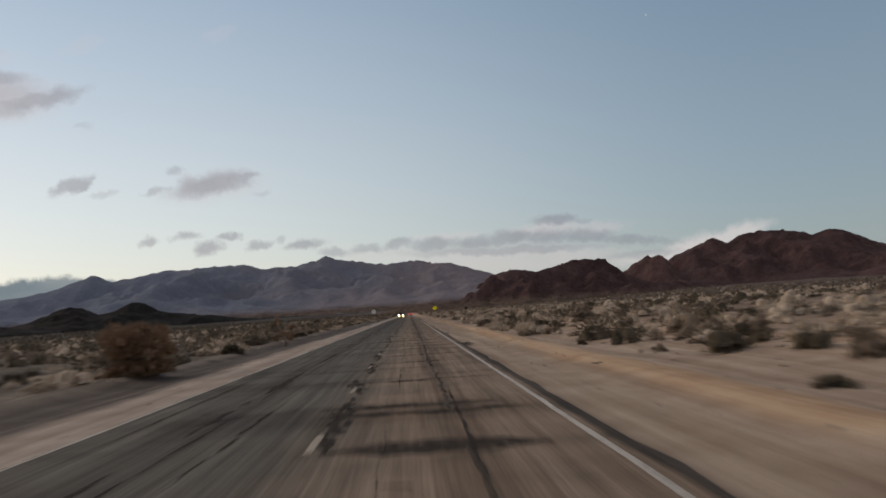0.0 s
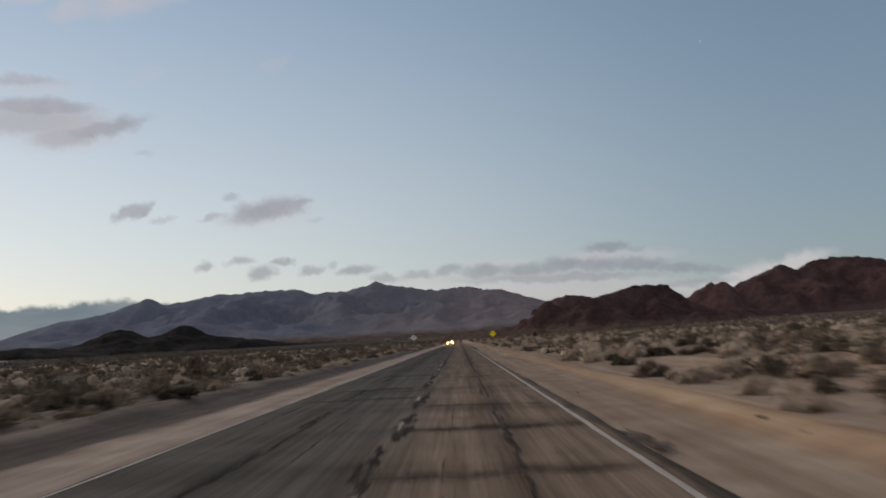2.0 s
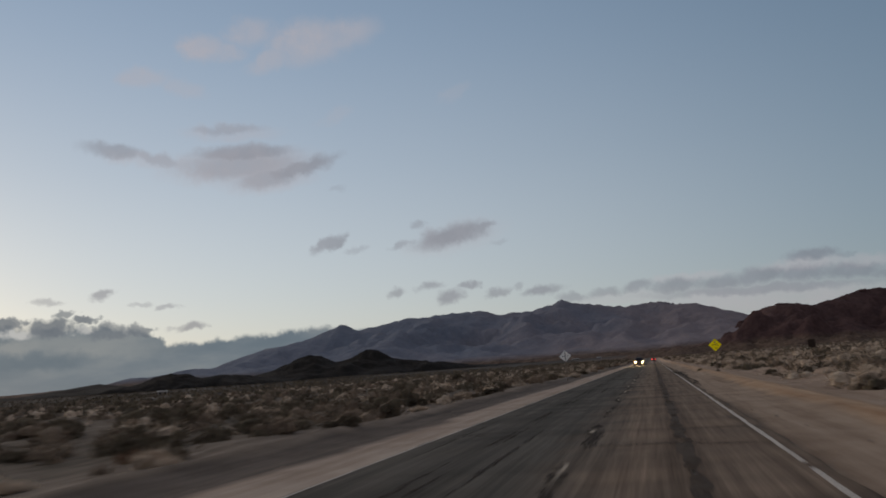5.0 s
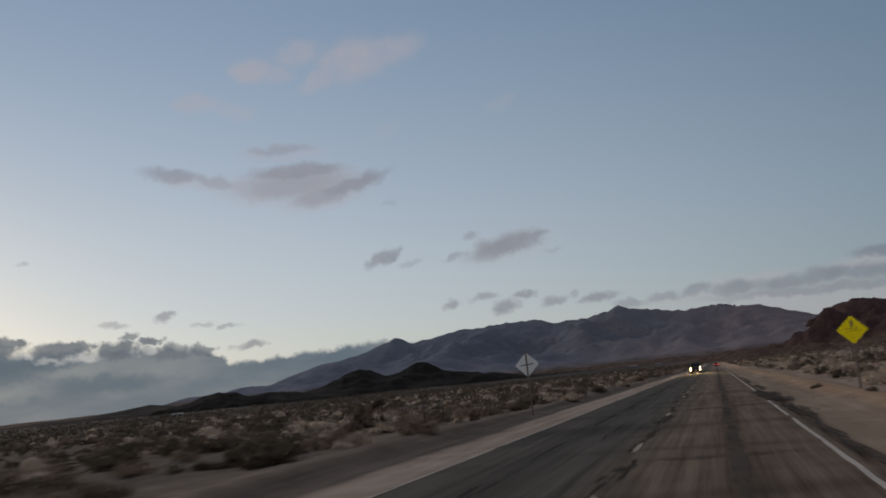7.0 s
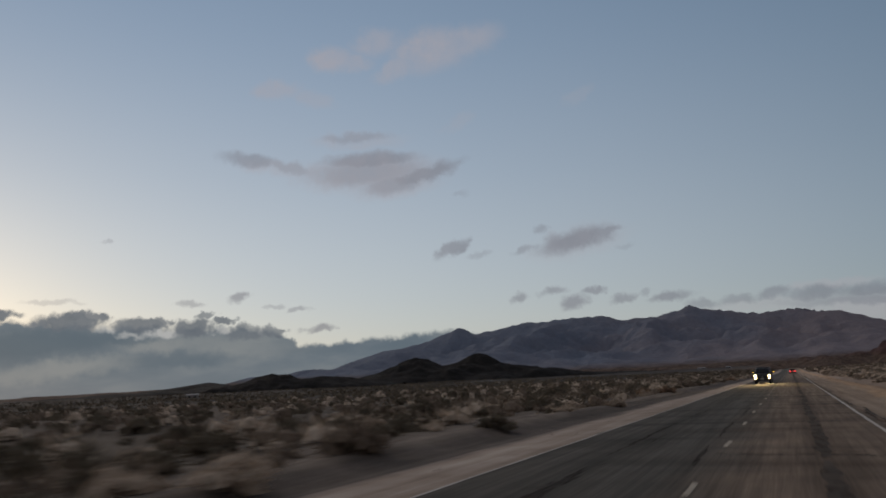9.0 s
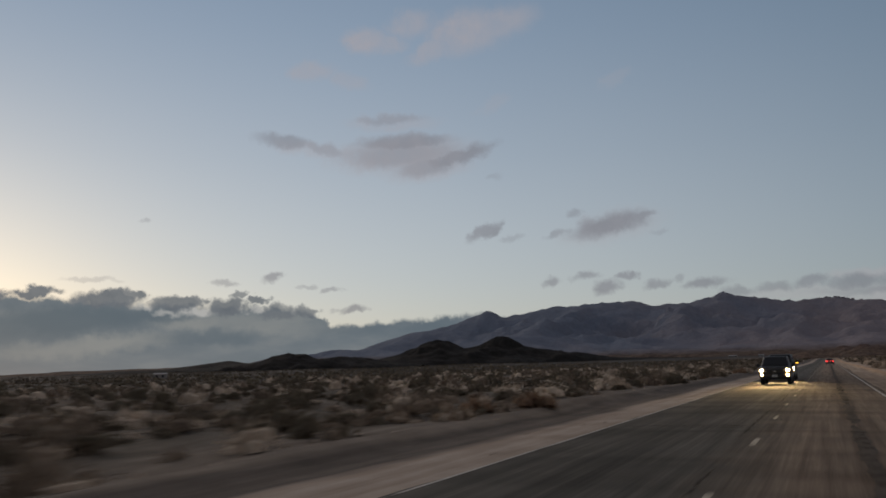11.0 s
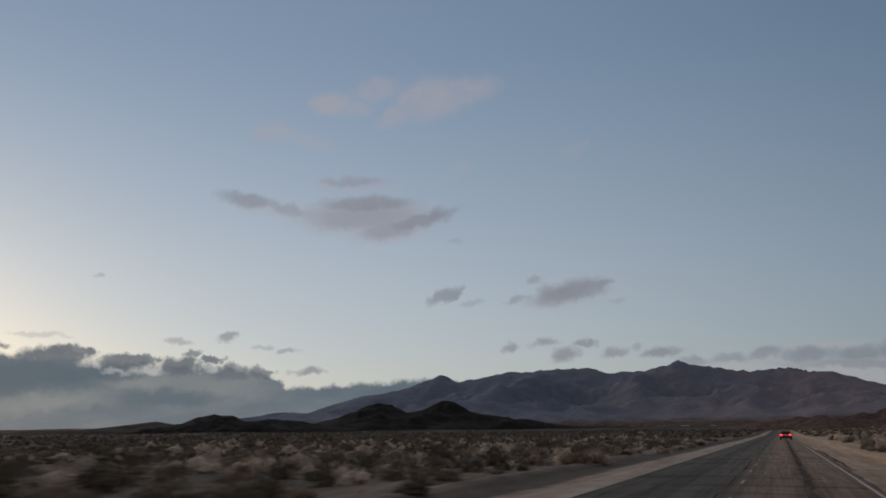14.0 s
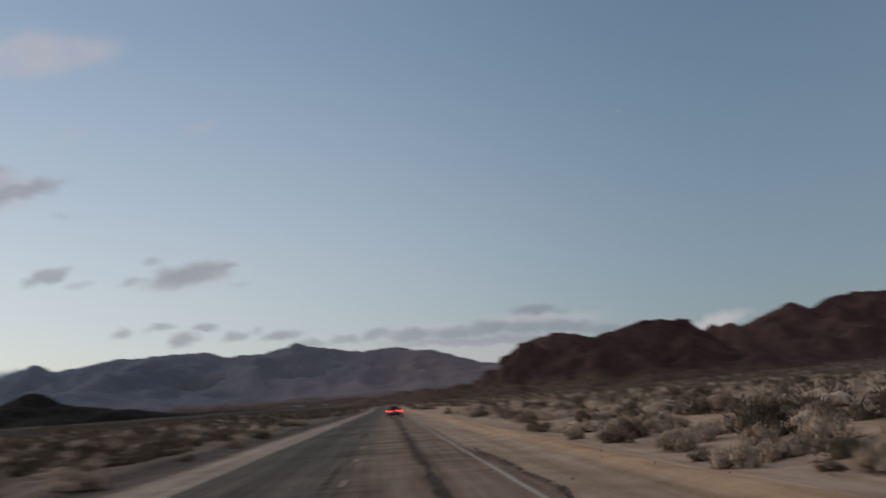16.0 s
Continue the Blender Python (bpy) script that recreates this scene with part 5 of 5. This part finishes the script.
# ---------------------------------------------------------------- the rest of the scrub, past counting
def scatter(name, mat, variants, n_tri, size, count, xr, yr, rad, label, lumps=5, thin=0.6, tall=0.75, clear=True, ring=6, bands=(-0.45, 0.25, 0.85), west=0.5, heart=0.70):
    base = [puffs(n_tri, size, lumps, thin, tall, ring, bands, heart=heart) for _ in range(variants)]
    xs = nrng.uniform(xr[0], xr[1], count) ** 1.0 * nrng.choice([-1, 1], count, p=(west, 1 - west)) - 1.25
    ys = nrng.uniform(yr[0], yr[1], count)
    keep = fractal(xs * 0.09, ys * 0.09, 77, 3) > -0.75
    xs, ys = xs[keep], ys[keep]
    if clear:
        near_ = [p for p in placed]
        px = np.array([p[0] for p in near_])
        py = np.array([p[1] for p in near_])
        pr = np.array([p[2] for p in near_])
        ok = np.array([np.all((px - x) ** 2 + (py - y) ** 2 > (pr * 0.8 + 0.2) ** 2) for x, y in zip(xs, ys)])
        xs, ys = xs[ok], ys[ok]
    zs = terrain(xs, ys)
    chunks = []
    for k in range(len(xs)):
        r = rad[0] + (rad[1] - rad[0]) * nrng.random() ** 1.3
        a = nrng.uniform(0, 2 * math.pi)
        c, s = math.cos(a) * r, math.sin(a) * r
        v, f = base[k % variants]
        q = np.empty_like(v)
        q[:, 0] = v[:, 0] * c - v[:, 1] * s + xs[k]
        q[:, 1] = v[:, 0] * s + v[:, 1] * c + ys[k]
        q[:, 2] = v[:, 2] * r * nrng.uniform(0.6, 1.05) + zs[k] - 0.02
        chunks.append((q, f))
    ob = new(name, tri_mesh(name, joined(chunks), mat))
    return tagged(ob, label, "scrub", kind="stuff")


for mat, word, near_n, mid_n, far_n, west, far_west in ((M_STRAW, "pale straw", 1150, 2100, 700, 0.33, 0.02), (M_BROWN, "dry brown", 1250, 2600, 3600, 0.50, 0.22), (M_OLIVE, "dull olive", 1400, 3000, 6500, 0.60, 0.66)):
    scatter("near_scrub", mat, 12, 150, 0.21, near_n, (9.6, 26), (-5, 480), (0.5, 1.5), f"low {word} desert scrub on sand", lumps=6, thin=0.2, heart=0.55, tall=0.9, bands=(-0.4, 0.6), west=west)
    scatter("scrub", mat, 12, 22, 0.22, mid_n, (24, 95), (-5, 560), (0.7, 1.8), f"{word} desert scrub on the plain", lumps=3, thin=0.4, tall=0.9, clear=False, ring=5, bands=(-0.3, 0.6), west=west)
    scatter("far_scrub", mat, 12, 6, 0.4, far_n, (80, 360), (40, 1050), (0.9, 2.3), f"{word} desert scrub far off", lumps=1, thin=0.6, clear=False, ring=5, bands=(-0.3, 0.6), west=far_west)
    scatter("far_scrub", mat, 12, 8, 0.4, far_n // 3, (9, 75), (540, 1000), (0.7, 1.7), f"{word} desert scrub along the far road", lumps=1, thin=0.6, clear=False, ring=5, bands=(-0.3, 0.6), west=west)
scatter("far_scrub", M_OLIVE, 12, 6, 0.4, 5200, (340, 1050), (250, 1650), (1.2, 3.2), "dark scrub below the black hills", lumps=1, thin=0.6, clear=False, ring=5, bands=(-0.3, 0.6), west=1.0)
tuft = scatter("dry_grass", M_STRAW, 8, 26, 0.34, 600, (8.5, 11.5), (-5, 480), (0.06, 0.2), "small tufts of dry grass on sand", lumps=3, thin=0.25, tall=1.2)
M_STONE = plain("desert_stones", (0.22, 0.17, 0.135), 0.9, 0, 0.3, 1.5)


def stones(count):
    bm = bmesh.new()
    for _ in range(count):
        left = rng.random() < 0.45
        x = -rng.uniform(5.6, 9.5) if left else rng.uniform(3.0, 9.0)
        y = rng.uniform(0, 470)
        r = rng.uniform(0.015, 0.05)
        bmesh.ops.create_icosphere(bm, subdivisions=1, radius=r, matrix=pose(x, y, ground_z(x, y) + r * 0.2, rng.uniform(0, 90), 0, rng.uniform(0, 360)) @ Matrix.Diagonal((1, rng.uniform(0.6, 1), rng.uniform(0.45, 0.8), 1)))
    me = bpy.data.meshes.new("stones")
    bm.to_mesh(me)
    bm.free()
    me.materials.append(M_STONE)
    tagged(new("stones", me), "scattered small brown stones on the shoulders", "stones", kind="stuff")


stones(900)

# ---------------------------------------------------------------- vehicles on the road
M_TYRE = plain("tyre_rubber", (0.02, 0.02, 0.02), 0.85, 0, 0.2, 6.0)
M_RIM = plain("grey_alloy_rim", (0.25, 0.25, 0.26), 0.35, 0.9, 0.1, 6.0)
M_DARK_PAINT = plain("dark_charcoal_car_paint", (0.020, 0.018, 0.017), 0.45, 0.0, 0.08, 2.0, 0.35, 0.3)
M_BROWN_PAINT = plain("dark_brown_car_paint", (0.046, 0.039, 0.033), 0.45, 0.2, 0.08, 2.0, 0.35, 0.35)
M_RED_PAINT = plain("dark_red_car_paint", (0.07, 0.02, 0.02), 0.5, 0.1, 0.08, 2.0, 0.25, 0.3)
M_TRIM = plain("black_plastic_trim", (0.02, 0.02, 0.02), 0.6, 0, 0.15, 8.0)
M_CHROME = plain("dull_chrome", (0.45, 0.44, 0.43), 0.25, 1.0, 0.05, 4.0)
M_CAR_GLASS = plain("dark_car_glass", (0.012, 0.013, 0.015), 0.2, 0, 0.05, 2.0, 0.0, 0.25)
M_PLATE = plain("lit_licence_plate", (0.75, 0.70, 0.58), 0.5, 0, 0.05, 3.0)
M_PLATE_BAR = plain("dark_plate_print", (0.08, 0.08, 0.12), 0.5, 0, 0.05, 3.0)
M_HEAD = glowing("headlight_glow", (1.0, 0.66, 0.27), 70.0)
M_FOG = glowing("low_light_glow", (1.0, 0.62, 0.23), 45.0)
M_AMBER = glowing("amber_marker_glow", (1.0, 0.55, 0.05), 5.0)
M_TAIL = glowing("tail_light_glow", (1.0, 0.06, 0.05), 4.0)
M_TAIL_DIM = glowing("tail_bar_glow", (1.0, 0.12, 0.09), 1.0)


def extrude_profile(bm, profile, half, tuck=0.0, bevel=0.03):
    """A side outline of (y, z) swept across the width; tuck narrows what lies above the belt."""
    rings = []
    for s in (-1, 1):
        rings.append([bm.verts.new((s * half, y, z)) for y, z in profile])
    bm.faces.new(rings[0])
    bm.faces.new(rings[1][::-1])
    rim = []
    for i in range(len(profile)):
        j = (i + 1) % len(profile)
        bm.faces.new((rings[0][j], rings[0][i], rings[1][i], rings[1][j]))
    bm.edges.ensure_lookup_table()
    for ring in rings:
        for i in range(len(ring)):
            e = bm.edges.get((ring[i], ring[(i + 1) % len(ring)]))
            if e:
                rim.append(e)
    if bevel:
        bmesh.ops.bevel(bm, geom=rim, offset=bevel, segments=3, affect="EDGES", profile=0.5)
    return bm


def arch(cy, r, z0, n=8, reverse=True):
    pts = [(cy + r * math.cos(math.pi * k / n), z0 + r * math.sin(math.pi * k / n)) for k in range(n + 1)]
    return pts if reverse else pts[::-1]


def hull(bm, lower, upper):
    """A closed block between a lower and an upper ring of four points."""
    a = [bm.verts.new(p) for p in lower]
    b_ = [bm.verts.new(p) for p in upper]
    bm.faces.new(a[::-1])
    bm.faces.new(b_)
    for i in range(4):
        j = (i + 1) % 4
        bm.faces.new((a[i], a[j], b_[j], b_[i]))
    return bm


def slab(bm, quad, thick):
    """A pane of glass through four corners, set proud along its normal."""
    q = [Vector(p) for p in quad]
    n = (q[1] - q[0]).cross(q[3] - q[0]).normalized() * thick
    return hull(bm, [p - n * 0.5 for p in q], [p + n * 0.5 for p in q])


def wheel(parent, x, y, r, wide):
    side = 1 if x > 0 else -1
    bm = bmesh.new()
    tube(bm, r, wide, pose(x, y, r, 0, 90, 0), 28, 0.03)
    w = part("wheel", bm, M_TYRE, parent, "black rubber tyre on a grey rim", True)
    bm = bmesh.new()
    tube(bm, r * 0.62, 0.03, pose(x + side * (wide / 2 + 0.004), y, r, 0, 90, 0), 20, 0.008)
    for k in range(5):
        a = 72 * k
        box_m = pose(x + side * (wide / 2 + 0.022), y, r, a, 0, 0)
        bmesh.ops.create_cube(bm, size=1, matrix=box_m @ Matrix.Translation((0, 0, r * 0.3)) @ Matrix.Diagonal((0.02, 0.07, r * 0.52, 1)))
    part("rim", bm, M_RIM, w)


def pickup(x, y, paint, scale, big, label):
    """A pickup truck that faces along -y, front bumper at its origin."""
    e = new("pickup_truck")
    e.matrix_world = pose(x, y, on_road(x, y) + 0.006, 0, 0, 0) @ Matrix.Scale(scale, 4)
    r, hw = 0.40, 0.96
    belt, hood, roof = 1.22, 1.12, 1.86
    prof = [(0.06, 0.52), (0.02, 0.75), (0.04, 1.0), (0.16, hood), (1.45, belt), (5.38, belt), (5.42, 0.62), (4.85, 0.50)]
    prof += arch(4.33, 0.49, 0.42) + arch(0.98, 0.49, 0.42)
    bm = bmesh.new()
    extrude_profile(bm, prof, hw, 0, 0.05)
    part("body", bm, paint, e)
    lo = [(-0.90, 1.30, belt - 0.02), (0.90, 1.30, belt - 0.02), (0.90, 3.62, belt - 0.02), (-0.90, 3.62, belt - 0.02)]
    hi = [(-0.72, 2.02, roof), (0.72, 2.02, roof), (0.72, 3.42, roof), (-0.72, 3.42, roof)]
    bm = bmesh.new()
    hull(bm, lo, hi)
    bmesh.ops.bevel(bm, geom=list(bm.edges), offset=0.07, segments=3, affect="EDGES", profile=0.5)
    part("cab", bm, paint, e)

    def on_face(a, b_, c, d, s0, s1, t0, t1):
        a, b_, c, d = map(Vector, (a, b_, c, d))
        f = lambda s, t: (a.lerp(b_, s)).lerp(d.lerp(c, s), t)
        return [f(s0, t0), f(s1, t0), f(s1, t1), f(s0, t1)]
    bm = bmesh.new()
    slab(bm, on_face(lo[0], lo[1], hi[1], hi[0], 0.06, 0.94, 0.10, 0.88), 0.03)
    part("windscreen", bm, M_CAR_GLASS, e, "dark sloping windscreen")
    bm = bmesh.new()
    slab(bm, on_face(lo[2], lo[3], hi[3], hi[2], 0.10, 0.90, 0.18, 0.85), 0.03)
    part("rear_window", bm, M_CAR_GLASS, e)
    for i, j in ((1, 2), (3, 0)):
        for s0, s1 in ((0.12, 0.50), (0.54, 0.90)):
            if i == 3:
                s0, s1 = 1 - s1, 1 - s0
            bm = bmesh.new()
            slab(bm, on_face(lo[i], lo[j], hi[j], hi[i], s0, s1, 0.16, 0.84), 0.03)
            part("side_window", bm, M_CAR_GLASS, e)
    bm = bmesh.new()
    box(bm, -0.58, 0.58, -0.015, 0.10, 0.68, 1.04, 0.03)
    grille = part("grille", bm, M_TRIM, e, "black grille")
    for k in range(4):
        bm = bmesh.new()
        z = 0.735 + k * 0.085
        box(bm, -0.54, 0.54, -0.035, 0.0, z, z + 0.022, 0.005)
        part("slat", bm, M_CHROME if (big and k in (1, 3)) else M_TRIM, grille)
    bm = bmesh.new()
    box(bm, -0.11, 0.11, -0.045, -0.01, 0.83, 0.91, 0.015)
    part("badge", bm, M_CHROME, grille, "plain oval chrome badge")
    bm = bmesh.new()
    box(bm, -0.96, 0.96, -0.10, 0.22, 0.46, 0.66, 0.05)
    bumper = part("front_bumper", bm, M_CHROME if big else M_TRIM, e)
    bm = bmesh.new()
    box(bm, -0.70, 0.70, -0.03, 0.2, 0.34, 0.47, 0.03)
    part("air_dam", bm, M_TRIM, bumper)
    bm = bmesh.new()
    box(bm, -0.96, 0.96, 5.38, 5.58, 0.50, 0.68, 0.05)
    part("rear_bumper", bm, M_TRIM, e)
    for s in (-1, 1):
        bm = bmesh.new()
        if big:
            box(bm, min(s * 0.72, s * 0.93), max(s * 0.72, s * 0.93), -0.02, 0.10, 0.70, 1.03, 0.04)
            for z in (0.705, 0.985):                    # the two arms of the clasp-shaped lamp
                box(bm, min(s * 0.60, s * 0.75), max(s * 0.60, s * 0.75), -0.02, 0.08, z, z + 0.04, 0.01)
        else:
            tube(bm, 0.105, 0.12, pose(s * 0.80, 0.035, 0.945, 90, 0, 0), 22, 0.02)
        part("headlight", bm, M_HEAD, e, "glowing warm white headlight")
        bm = bmesh.new()
        if big:
            box(bm, min(s * 0.62, s * 0.86), max(s * 0.62, s * 0.86), -0.12, -0.06, 0.51, 0.60, 0.03)
        else:
            tube(bm, 0.088, 0.09, pose(s * 0.79, -0.085, 0.64, 90, 0, 0), 20, 0.015)
        part("fog_lamp", bm, M_FOG, bumper, "glowing warm low lamp")
        bm = bmesh.new()
        box(bm, min(s * 0.98, s * 1.22), max(s * 0.98, s * 1.22), 1.58, 1.70, 1.18, 1.44 if big else 1.38, 0.03)
        box(bm, min(s * 0.86, s * 1.02), max(s * 0.86, s * 1.02), 1.62, 1.68, 1.22, 1.27)
        mirror = part("mirror", bm, M_TRIM, e, "black door mirror")
        if big:
            bm = bmesh.new()
            box(bm, min(s * 1.02, s * 1.20), max(s * 1.02, s * 1.20), 1.555, 1.58, 1.20, 1.245)
            part("marker_lamp", bm, M_AMBER, mirror, "glowing amber marker lamp")
        bm = bmesh.new()
        box(bm, min(s * 0.82, s * 0.955), max(s * 0.82, s * 0.955), 5.39, 5.45, 0.78, 1.14, 0.02)
        part("tail_lamp", bm, M_TAIL_DIM, e)
        for k in (2.1, 2.95):
            bm = bmesh.new()
            box(bm, min(s * 0.955, s * 0.985), max(s * 0.955, s * 0.985), k, k + 0.16, 1.06, 1.09)
            part("door_handle", bm, M_CHROME, e)
        for wy in (0.98, 4.33):
            wheel(e, s * 0.83, wy, r, 0.26)
    bm = bmesh.new()
    box(bm, -0.76, 0.76, 3.72, 5.32, belt - 0.01, belt + 0.05, 0.015)
    part("bed_cover", bm, M_TRIM, e, "flat black cover over the bed")
    if not big:
        bm = bmesh.new()
        box(bm, -0.16, 0.16, -0.125, -0.105, 0.50, 0.645, 0.01)
        plate_ = part("licence_plate", bm, M_PLATE, e, "pale licence plate caught in light")
        bm = bmesh.new()
        box(bm, -0.11, 0.11, -0.131, -0.126, 0.55, 0.60)
        part("plate_bar", bm, M_PLATE_BAR, plate_, "plain dark bar")
    tagged(e, label, "pickup truck")
    for s in (-1, 1):                                   # the beams of its headlights
        lamp = new("headlight_beam", bpy.data.lights.new("headlight_beam", "SPOT"))
        lamp.data.energy, lamp.data.color = 2600.0, (1.0, 0.66, 0.28)
        lamp.data.spot_size, lamp.data.spot_blend, lamp.data.shadow_soft_size = radians(44), 0.9, 0.08
        lamp.matrix_world = look((x + s * 0.79 * scale, y - 0.12, 0.9 * scale), (x + s * 0.79 * scale + 0.1, y - 9, 0.0))
    return e


pickup(-2.85, 308.6, M_DARK_PAINT, 0.97, False, "dark pickup truck with four glowing front lamps")
pickup(-3.02, 317.9, M_BROWN_PAINT, 1.07, True, "large dark brown pickup truck with glowing headlights")


def sedan(x, y, paint, label):
    """A car seen from behind, driving along +y, rear bumper at its origin."""
    e = new("car")
    e.matrix_world = pose(x, y, on_road(x, y) + 0.006)
    prof = [(0.10, 0.34), (0.0, 0.55), (0.03, 0.92), (0.10, 1.02), (0.75, 1.06), (3.45, 1.0), (4.55, 0.80), (4.68, 0.55), (4.55, 0.32), (4.2, 0.30)]
    prof += arch(3.75, 0.38, 0.30) + arch(0.95, 0.38, 0.30)
    bm = bmesh.new()
    extrude_profile(bm, prof, 0.90, 0, 0.06)
    part("body", bm, paint, e)
    lo = [(-0.82, 0.22, 1.0), (0.82, 0.22, 1.0), (0.82, 3.55, 1.0), (-0.82, 3.55, 1.0)]
    hi = [(-0.60, 0.95, 1.48), (0.60, 0.95, 1.48), (0.60, 2.45, 1.46), (-0.60, 2.45, 1.46)]
    bm = bmesh.new()
    hull(bm, lo, hi)
    bmesh.ops.bevel(bm, geom=list(bm.edges), offset=0.08, segments=3, affect="EDGES", profile=0.5)
    part("cabin", bm, paint, e)

    def pane(name, a, b_, c, d, s0, s1, t0, t1):
        a, b_, c, d = map(Vector, (a, b_, c, d))
        f = lambda s, t: (a.lerp(b_, s)).lerp(d.lerp(c, s), t)
        bm2 = bmesh.new()
        slab(bm2, [f(s0, t0), f(s1, t0), f(s1, t1), f(s0, t1)], 0.03)
        part(name, bm2, M_CAR_GLASS, e)
    pane("rear_window", lo[0], lo[1], hi[1], hi[0], 0.10, 0.90, 0.15, 0.88)
    pane("windscreen", lo[2], lo[3], hi[3], hi[2], 0.08, 0.92, 0.1, 0.9)
    pane("side_window", lo[1], lo[2], hi[2], hi[1], 0.14, 0.48, 0.16, 0.86)
    pane("side_window", lo[1], lo[2], hi[2], hi[1], 0.52, 0.86, 0.16, 0.86)
    pane("side_window", lo[3], lo[0], hi[0], hi[3], 0.14, 0.48, 0.16, 0.86)
    pane("side_window", lo[3], lo[0], hi[0], hi[3], 0.52, 0.86, 0.16, 0.86)
    for s in (-1, 1):
        bm = bmesh.new()
        box(bm, min(s * 0.46, s * 0.89), max(s * 0.46, s * 0.89), -0.025, 0.08, 0.76, 0.92, 0.025)
        part("tail_lamp", bm, M_TAIL, e, "glowing red tail lamp")
        bm = bmesh.new()
        box(bm, min(s * 0.90, s * 1.08), max(s * 0.90, s * 1.08), 2.62, 2.76, 1.02, 1.16, 0.03)
        part("mirror", bm, M_TRIM, e)
        for wy in (0.95, 3.75):
            wheel(e, s * 0.79, wy, 0.33, 0.21)
    bm = bmesh.new()
    box(bm, -0.46, 0.46, -0.018, 0.06, 0.83, 0.885, 0.01)
    part("light_bar", bm, M_TAIL_DIM, e, "dim red light bar between the lamps")
    bm = bmesh.new()
    box(bm, -0.88, 0.88, -0.06, 0.14, 0.36, 0.56, 0.05)
    part("rear_bumper", bm, M_TRIM, e)
    bm = bmesh.new()
    box(bm, -0.16, 0.16, -0.03, -0.01, 0.60, 0.72, 0.008)
    plate_ = part("licence_plate", bm, M_PLATE, e, "pale licence plate")
    bm = bmesh.new()
    box(bm, -0.11, 0.11, -0.036, -0.031, 0.64, 0.69)
    part("plate_bar", bm, M_PLATE_BAR, plate_, "plain dark bar")
    tagged(e, label, "car")


sedan(0.75, 468.0, M_RED_PAINT, "dark car seen from behind with glowing red tail lamps")


# ---------------------------------------------------------------- scraps of tyre on the shoulder
def tyre_scrap(x, y, length, turn):
    """A curled strip of tread lying on the gravel."""
    bm = bmesh.new()
    rows_ = []
    for i in range(9):
        u = i / 8 - 0.5
        up = 0.03 + 0.025 * abs(math.sin(u * 3.0))
        wide = 0.045 + 0.012 * math.sin(i * 2.3)
        rows_.append([bm.verts.new((u * length, v * wide, up + w)) for v, w in ((-1, 0.0), (1, 0.01), (1, 0.03), (-1, 0.02))])
    for a, b_ in zip(rows_[:-1], rows_[1:]):
        for k in range(4):
            bm.faces.new((a[k], a[(k + 1) % 4], b_[(k + 1) % 4], b_[k]))
    bm.faces.new(rows_[0])
    bm.faces.new(rows_[-1][::-1])
    bmesh.ops.recalc_face_normals(bm, faces=bm.faces)
    me = bpy.data.meshes.new("tyre_scrap")
    bm.to_mesh(me)
    bm.free()
    me.materials.append(M_TYRE)
    ob = new("tyre_scrap", me)
    ob.matrix_world = pose(x, y, ground_z(x, y) - 0.025, 0, 0, turn)
    tagged(ob, "curled scrap of black tyre tread on the gravel", "tyre scrap")


tyre_scrap(5.0, 20.9, 0.30, 20)
tyre_scrap(5.2, 60.0, 0.22, 60)
